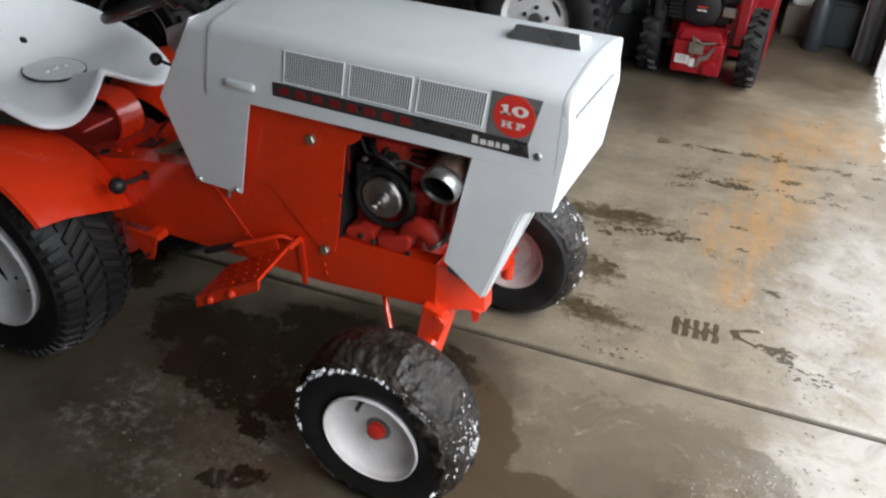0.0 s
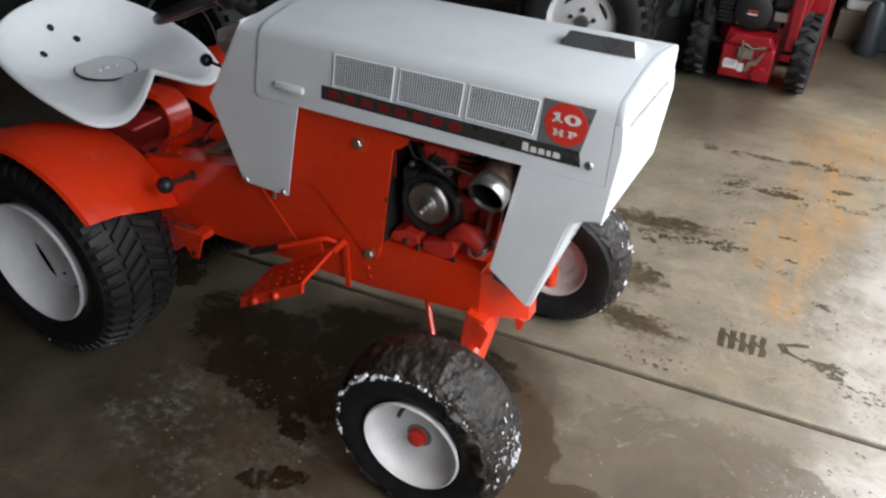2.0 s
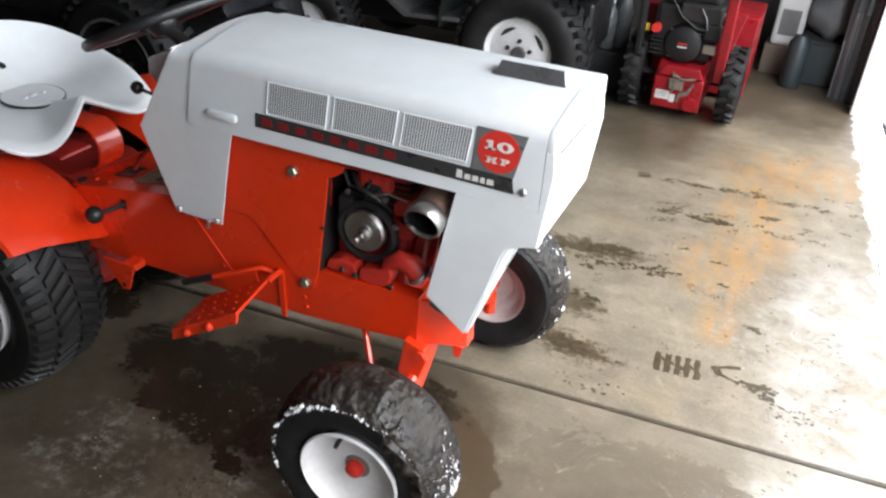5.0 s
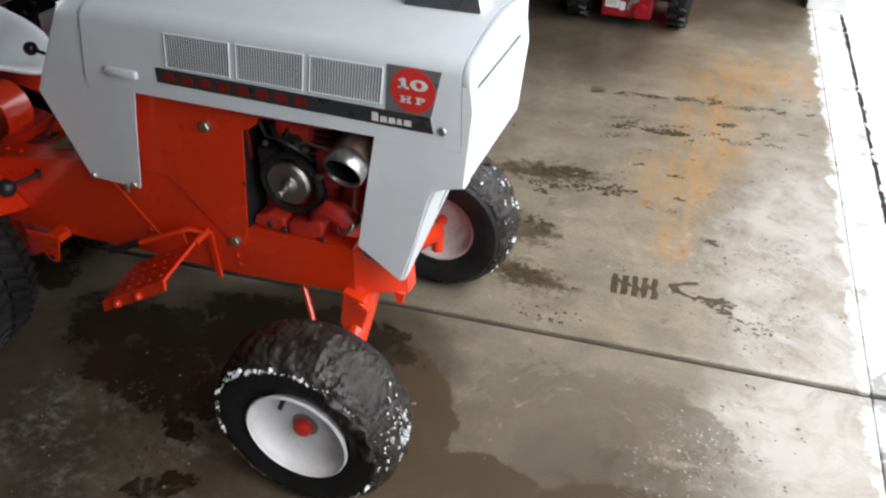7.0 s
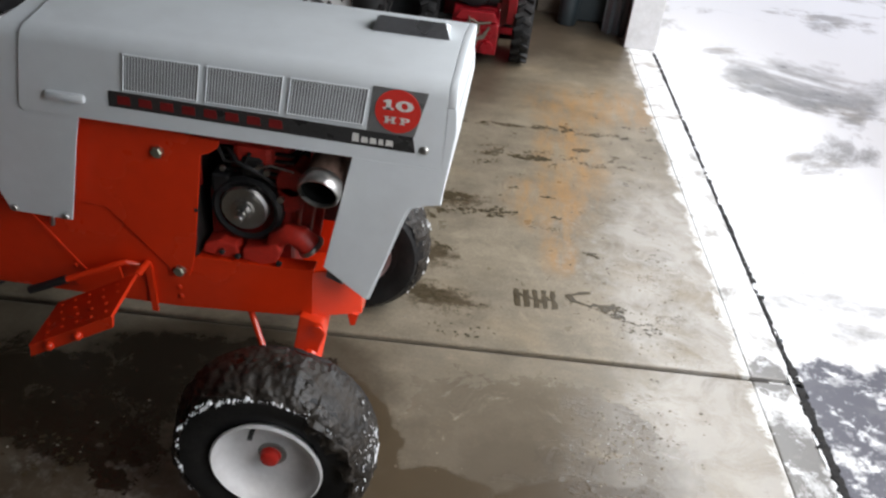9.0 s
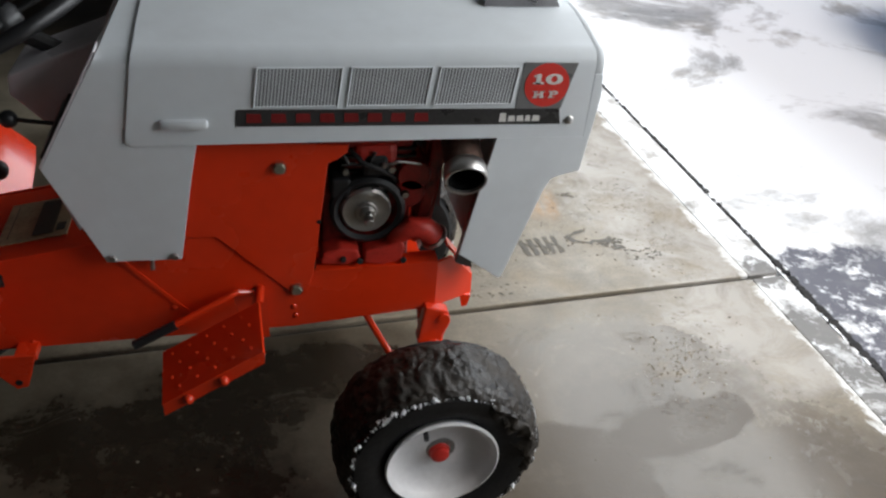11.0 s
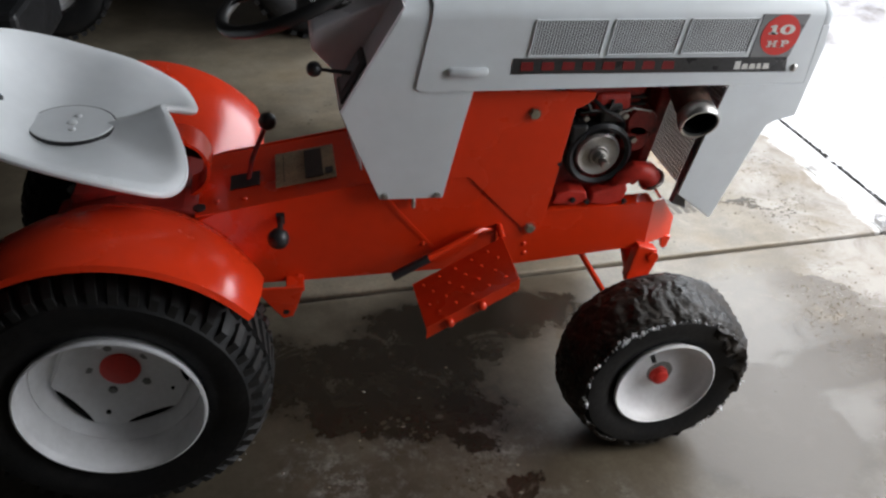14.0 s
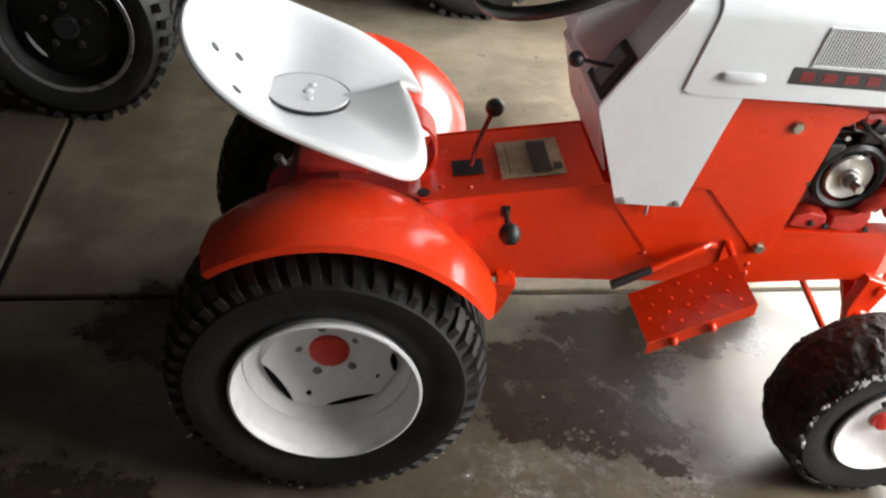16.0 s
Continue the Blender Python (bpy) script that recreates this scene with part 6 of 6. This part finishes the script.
# ---------------- things behind the tractor ----------------
def wheel_on(parent, c, R, w, rim_r, rim_mat, name="wheel", slots=0, lugs=True, ring=None, tread=True, seedv=1, hub_mat=None):
    """A tyred steel wheel whose face looks to -y."""
    m = Matrix.Translation(c)
    wl = part(name, lathe([(rim_r, -w * 0.42), (rim_r + 0.004, -w * 0.40), (rim_r - 0.006, -w * 0.34), (rim_r - 0.018, -w * 0.2), (rim_r - 0.03, -w * 0.22), (rim_r * 0.45, -w * 0.30), (0, -w * 0.30)], 44, m), rim_mat, parent, "", True)
    part("tyre", lathe(tyre_profile(R, w, rim_r), 60, m), RUBBER, wl, "", True)
    if tread:
        tr = bmesh.new()
        for k in range(36):
            for s in (-1, 1):
                box(-R * 0.045, R * 0.045, w * 0.04, w * 0.46, R - 0.012, R + 0.006, 0.0, m @ Matrix.Rotation(2 * math.pi * (k + 0.25 * s) / 36, 4, "Y") @ Matrix.Diagonal((1, s, 1, 1)) @ Matrix.Rotation(radians(15), 4, "Z"), tr)
        part("tread", tr, RUBBER, wl, kind="stuff")
    if lugs:
        for k in range(5):
            a = 2 * math.pi * k / 5 + 0.3
            part("lug_nut", lathe([(0, -0.012), (0.009, -0.012), (0.011, 0)], 6, m @ Matrix.Translation((rim_r * 0.34 * math.cos(a), -w * 0.30, rim_r * 0.34 * math.sin(a)))), DARKMET, wl)
        part("hub", lathe([(0, -w * 0.38), (rim_r * 0.18, -w * 0.38), (rim_r * 0.2, -w * 0.30)], 24, m), hub_mat or GREYMET, wl, "", True)
    for k in range(slots):
        a = 2 * math.pi * k / slots + 0.6
        part("slot", tube([m @ Vector((rim_r * 0.68 * math.cos(a + s), -w * 0.262, rim_r * 0.68 * math.sin(a + s))) for s in (-0.34, -0.2, 0, 0.2, 0.34)], [0.003, 0.008, 0.010, 0.008, 0.003], 6), BLACKPL, wl)
    if ring:
        part("trim_ring", lathe([(rim_r * 0.98, -w * 0.44), (rim_r * 1.04, -w * 0.455), (rim_r * 1.07, -w * 0.43)], 56, m), ring, wl, "dull bright trim ring", True)
    return wl


RUSTZ = mat("dull_zinc", (0.20, 0.175, 0.14), 0.5, metal=0.5, var=0.4, scale=40)


# a second, dark green tractor with white wheels, side on
t2 = thing("parked_tractor", (-1.1, 2.3, 0), "dark green utility tractor with white wheel rims, in deep shade", "tractor")
wheel_on(t2, (-0.55, 2.08, 0.297), 0.297, 0.22, 0.165, RIMW, "rear_wheel", 4)
wheel_on(t2, (-1.62, 2.0, 0.26), 0.235, 0.17, 0.125, RIMW, "front_wheel", 0)
wheel_on(t2, (-0.55, 2.95, 0.297), 0.297, 0.22, 0.165, RIMW, "rear_wheel", 0, tread=False)
wheel_on(t2, (-1.62, 2.95, 0.26), 0.235, 0.17, 0.125, RIMW, "front_wheel", 0, tread=False)
part("body", prism([(-2.2, 0.5), (-2.2, 0.95), (-1.2, 1.0), (-1.15, 0.75), (-0.9, 0.72), (-0.2, 0.78), (-0.15, 0.62), (-0.85, 0.46), (-1.1, 0.42), (-1.3, 0.48)], 2.28, 2.75, bev=0.02), DKGREEN, t2, "dark green body panels")
part("running_board", prism([(-1.34, 0.53), (-1.30, 0.53), (-1.10, 0.40), (-0.84, 0.415), (-0.84, 0.395), (-1.12, 0.378)], 1.98, 2.28, bev=0.004), GREYMET, t2, "grey worn running board edge")
fl = []
for k in range(15):
    a = radians(32 + 153 * k / 14)
    fl.append([(-0.53 + 0.40 * math.cos(a), y, 0.40 + 0.40 * math.sin(a)) for y in (1.96, 2.3)])
part("fender", sheet(fl, 0.006), DKGREEN, t2, "", True)
part("seat", box(-0.75, -0.35, 2.3, 2.72, 0.85, 1.0, 0.03), BLACKPL, t2, "black seat cushion")
part("chassis", box(-2.1, -0.3, 2.3, 2.75, 0.25, 0.5, 0.02), BLACKPL, t2)
part("axle", tube([(-0.55, 2.1, 0.297), (-0.55, 2.95, 0.297)], 0.04), BLACKPL, t2)

# a black vehicle further back in the garage
BLACKRIM = mat("dull_black_rim", (0.006, 0.006, 0.006), 0.6, var=0.3, scale=18, spec=0.25)
car = thing("parked_buggy", (-2.4, 1.3, 0), "black utility vehicle with dark wheels, in deep shade", "vehicle")
wheel_on(car, (-1.845, 1.0, 0.285), 0.285, 0.20, 0.185, BLACKRIM, "front_wheel", 4, ring=mat("dull_trim_ring", (0.34, 0.34, 0.35), 0.35, metal=0.7, var=0.3, scale=30), hub_mat=BLACKPL)
wheel_on(car, (-3.1, 0.9, 0.26), 0.26, 0.20, 0.14, RIMW, "rear_wheel", 0, hub_mat=BLACKPL)
part("body", prism([(-3.6, 0.36), (-3.6, 0.9), (-2.7, 1.15), (-2.0, 0.85), (-1.45, 0.72), (-1.42, 0.5), (-1.50, 0.62), (-1.85, 0.70), (-2.2, 0.62), (-2.3, 0.36)], 1.08, 1.66, bev=0.02), BLACKPAINT, car, "glossy black body")
part("chassis", box(-3.5, -1.5, 1.1, 1.64, 0.22, 0.42, 0.02), BLACKPL, car)
wheel_on(car, (-1.845, 1.78, 0.285), 0.285, 0.20, 0.185, BLACKPL, "front_wheel", 0, tread=False, hub_mat=BLACKPL)

# --- two-stage snow blower seen from behind
sb = thing("snow_blower", (0.15, 2.75, 0), "red walk-behind snow blower with a black engine", "snow blower")
for x in (-0.13, 0.40):
    m = Matrix.Translation((x, 2.66, 0.205)) @ Matrix.Rotation(radians(90), 4, "Z")
    wl = part("wheel", lathe([(0.10, -0.05), (0.104, -0.047), (0.09, -0.02), (0.03, -0.025), (0, -0.025)], 32, m), DARKMET, sb, "", True)
    part("tyre", lathe(tyre_profile(0.195, 0.108, 0.10), 48, m), RUBBER, wl, "chunky black tyre", True)
    tr = bmesh.new()
    for k in range(18):
        for s in (-1, 1):
            box(-0.012, 0.012, 0.004, 0.053, 0.183, 0.208, 0.002, m @ Matrix.Rotation(2 * math.pi * (k + 0.25 * s) / 18, 4, "Y") @ Matrix.Diagonal((1, s, 1, 1)) @ Matrix.Rotation(radians(28), 4, "Z"), tr)
    part("tread", tr, RUBBER, wl, kind="stuff")
tk = part("transmission_case", prism([(2.50, 0.06), (2.50, 0.23), (2.60, 0.30), (2.95, 0.30), (2.95, 0.06)], 0.005, 0.270, "x", 0.008), SBRED, sb, "red sheet-metal drive case")
part("label", box(0.025, 0.100, 2.4965, 2.4995, 0.11, 0.158), DECALW, tk, "white printed label")
for z in (0.125, 0.137, 0.147):
    part("label_mark", box(0.03, 0.085, 2.495, 2.4968, z, z + 0.003), GREYPL, tk)
part("label_side", box(0.103, 0.132, 2.4965, 2.4995, 0.10, 0.145), WHITEPL, tk)
part("linkage", prism([(0.135, 0.11), (0.15, 0.105), (0.165, 0.14), (0.195, 0.15), (0.225, 0.22), (0.212, 0.224), (0.185, 0.175), (0.15, 0.16)], 2.488, 2.494, bev=0.002), RUSTZ, tk, "zinc shift linkage plate")
part("linkage_rod", tube([(0.10, 2.488, 0.27), (0.12, 2.482, 0.20), (0.11, 2.482, 0.16)], 0.0045), RUSTZ, tk)
part("boss", lathe([(0, -0.03), (0.035, -0.03), (0.038, 0.0)], 24, Matrix.Translation((0.215, 2.505, 0.105))), SBRED, tk, "", True)
part("axle_tube", tube([(-0.18, 2.66, 0.2), (0.39, 2.66, 0.2)], 0.018), DARKMET, sb)
en = part("engine", box(-0.07, 0.30, 2.60, 2.95, 0.30, 0.60, 0.03), BLACKPL, sb, "black petrol engine")
part("recoil_cover", lathe([(0, -0.05), (0.05, -0.05), (0.095, -0.035), (0.11, 0.0), (0.115, 0.05)], 36, Matrix.Translation((0.11, 2.60, 0.40))), BLACKPL, en, "round black recoil starter cover", True)
for z in (0.405, 0.388):
    part("cover_mark", box(0.085, 0.135, 2.545, 2.5495, z, z + 0.007), DECALR if z > 0.4 else DECALW, en)
part("filler_cap", lathe([(0, -0.03), (0.024, -0.03), (0.026, 0.01)], 20, Matrix.Translation((-0.045, 2.575, 0.47))), DECALR, en, "red cap", True)
part("choke_tag", box(-0.11, -0.085, 2.58, 2.584, 0.44, 0.48), mat("yellow_tag", (0.6, 0.42, 0.03), 0.5), en)
part("muffler_box", box(0.06, 0.28, 2.56, 2.66, 0.52, 0.62, 0.015), DARKMET, en)
part("tank", box(-0.04, 0.26, 2.6, 2.95, 0.6, 0.70, 0.03), BLACKPL, en)
part("handle_panel", prism([(2.52, 0.24), (2.40, 0.80), (2.36, 1.0), (2.42, 1.0), (2.46, 0.80), (2.62, 0.24)], 0.305, 0.355, "x", 0.006), SBRED, sb, "red handle side panel")
part("handle_panel", prism([(2.52, 0.24), (2.40, 0.80), (2.36, 1.0), (2.42, 1.0), (2.46, 0.80), (2.62, 0.24)], -0.13, -0.10, "x", 0.006), BLACKPL, sb)
part("side_plate", prism([(0.22, 0.16), (0.33, 0.24), (0.40, 0.60), (0.31, 0.60), (0.24, 0.30)], 2.60, 2.64, bev=0.004), SBRED, sb)
part("auger_housing", prism([(3.0, 0.03), (3.0, 0.5), (3.45, 0.5), (3.5, 0.03)], -0.22, 0.45, "x", 0.01), SBRED, sb, "red auger housing")
part("wire", tube([(0.02, 2.57, 0.62), (0.08, 2.55, 0.55), (0.16, 2.55, 0.50), (0.24, 2.57, 0.49)], 0.006), BLACKPL, en, "", True)

for k in range(5):
    part("cooling_fin", box(-0.068, 0.0, 2.575, 2.60, 0.33 + k * 0.022, 0.336 + k * 0.022), DARKMET, en)
part("carburettor_cover", box(0.20, 0.295, 2.555, 2.62, 0.44, 0.53, 0.015), BLACKPL, en)
for x, z in ((0.035, 0.47), (0.185, 0.465), (0.18, 0.335), (0.04, 0.33)):
    part("cover_bolt", bolt((x, 2.585, z), 0.008, 0.008), STEEL, en)
part("exhaust_guard", box(0.215, 0.285, 2.545, 2.56, 0.375, 0.425, 0.006), STEEL, en, "bright metal guard")
part("fuel_pipe", tube([(0.17, 2.56, 0.60), (0.205, 2.54, 0.56), (0.22, 2.545, 0.50)], 0.005), GREYMET, en, "", True)
part("drive_cover", prism([(0.02, 0.245), (0.26, 0.245), (0.235, 0.30), (0.05, 0.30)], 2.49, 2.53, bev=0.006), SBRED, sb, "red sheet-metal belt cover")
part("linkage_arm", tube([(0.115, 2.484, 0.255), (0.16, 2.480, 0.235), (0.225, 2.482, 0.25)], 0.006), RUSTZ, tk, "", True)
part("shift_plate", box(0.09, 0.165, 2.482, 2.49, 0.175, 0.235, 0.003), RUSTZ, tk, "dull zinc shift plate")
sb.location, sb.scale = (0.135, 2.61, 0), (0.86, 0.86, 0.86)

# --- bottles and clutter beside the snow blower
def bottle(c, h, r, material, cap, label):
    ob = thing("bottle", c, label, "bottle", "bottles on the floor")
    mm = Matrix.Translation(c) @ Matrix.Rotation(radians(90), 4, "X")
    part("body", lathe([(0, 0), (r * 0.9, 0), (r, 0.01), (r, h * 0.62), (r * 0.85, h * 0.75), (r * 0.4, h * 0.9), (r * 0.36, h * 0.95)], 24, mm), material, ob, "", True)
    part("cap", lathe([(r * 0.42, h * 0.94), (r * 0.42, h), (0, h)], 16, mm), cap, ob)
    return ob


tagged(part("storage_box", box(-0.42, -0.17, 2.62, 2.9, 0.0, 0.20, 0.01), DUSTBLUE), "dark storage box on the floor", "box")
bottle((-0.31, 2.70, 0.20), 0.24, 0.04, CLEARPL, WHITEPL, "cloudy grey plastic bottle with a white cap")
bottle((-0.25, 2.76, 0.20), 0.29, 0.042, CLEARPL, WHITEPL, "tall cloudy plastic bottle with a white cap")

jug = thing("plastic_jug", (0.53, 3.55, 0.16), "white plastic fluid jug on a low box", "jug")
part("body", box(0.44, 0.60, 3.48, 3.62, 0.16, 0.44, 0.02), WHITEPL, jug)
part("label", box(0.47, 0.57, 3.4765, 3.4795, 0.22, 0.36), DECALG, jug)
part("neck", lathe([(0.03, 0), (0.03, 0.05), (0, 0.05)], 16, Matrix.Translation((0.50, 3.55, 0.43)) @ Matrix.Rotation(radians(90), 4, "X")), WHITEPL, jug)
tagged(part("low_box", box(0.42, 0.64, 3.46, 3.66, 0.0, 0.16, 0.006), mat("brown_board", (0.16, 0.13, 0.10), 0.8)), "brown cardboard box by the wall", "box")
tub = thing("plastic_tub", (0.78, 3.5, 0), "dark teal plastic tub with clutter, by the door jamb", "tub")
part("body", prism([(0.62, 0.0), (0.90, 0.0), (0.92, 0.24), (0.60, 0.24)], 3.36, 3.62, bev=0.012), BLUEGREY, tub)
part("rim", box(0.595, 0.925, 3.345, 3.635, 0.225, 0.245, 0.005), DUSTBLUE, tub)
bag = tagged(part("crumpled_bag", ball((0.75, 3.5, 0.36), 0.14, None, 20, (1.05, 0.8, 0.95)), GREYPL, None, "", True), "grey crumpled plastic sack on the tub", "bag")
for v in bag.data.vertices:
    v.co += v.normal * 0.03 * noise.noise(v.co * 14)
mt = thing("hanging_tarp", (0.9, 3.25, 0), "dark grey hanging tarp beside the door jamb", "tarp")
tp = []
for k in range(9):
    z = 0.0 + 1.2 * k / 8
    tp.append([(0.80 + 0.011 * j, 3.22 + 0.02 * math.sin(j * 1.5 + k * 0.4) - 0.004 * j, z) for j in range(12)])
part("cloth", sheet(tp, 0.006), GREYPL, mt, "", True)
tagged(part("teal_can", lathe([(0, 0), (0.05, 0), (0.055, 0.01), (0.055, 0.24), (0.03, 0.28), (0, 0.28)], 24, Matrix.Translation((0.60, 3.28, 0.0)) @ Matrix.Rotation(radians(90), 4, "X")), BLUEGREY, None, "", True), "teal metal can standing on the floor", "can")

# --- the dark car outside, nose towards the garage
auto = thing("parked_car", (4.6, 1.62, -0.03), "dark blue-black car parked on the snowy driveway", "car")
rows = []
for k in range(25):
    a = radians(-90 + 180 * k / 24)
    row = []
    for z, o in ((0.17, -0.10), (0.20, -0.03), (0.27, 0.0), (0.34, 0.015), (0.40, 0.0), (0.43, 0.02), (0.52, 0.03), (0.62, 0.0), (0.70, -0.10), (0.76, -0.35)):
        row.append((3.70 - (0.95 + o) * max(0.0, math.cos(a)) ** 0.5, 1.62 + 0.88 * math.copysign(abs(math.sin(a)) ** 0.72, math.sin(a)), z))
    rows.append(row)
bump = part("front_bumper", sheet(rows, 0.01), BLACKPAINT, auto, "", True)
part("lower_grille", box(2.60, 2.64, 1.2, 2.04, 0.22, 0.32, 0.01), BLACKPL, bump)
part("undertray", box(2.75, 3.6, 0.85, 2.4, 0.17, 0.22), BLACKPL, auto)
part("hood", box(3.0, 4.4, 0.80, 2.44, 0.70, 0.80, 0.05), BLACKPAINT, auto)
part("cabin", prism([(4.2, 0.78), (4.9, 1.32), (6.4, 1.35), (7.1, 0.82)], 0.86, 2.38, bev=0.06), BLACKPAINT, auto)
part("body_side", box(3.55, 7.5, 0.74, 2.50, 0.22, 0.82, 0.06), BLACKPAINT, auto)
for x in (4.0, 6.55):
    wheel_on(auto, (x, 0.84, 0.28), 0.30, 0.2, 0.2, GREYMET, "wheel", 4)
    wheel_on(auto, (x, 2.40, 0.28), 0.30, 0.2, 0.2, GREYMET, "wheel", 0, tread=False)
auto.location = (4.95, 1.80, -0.03)
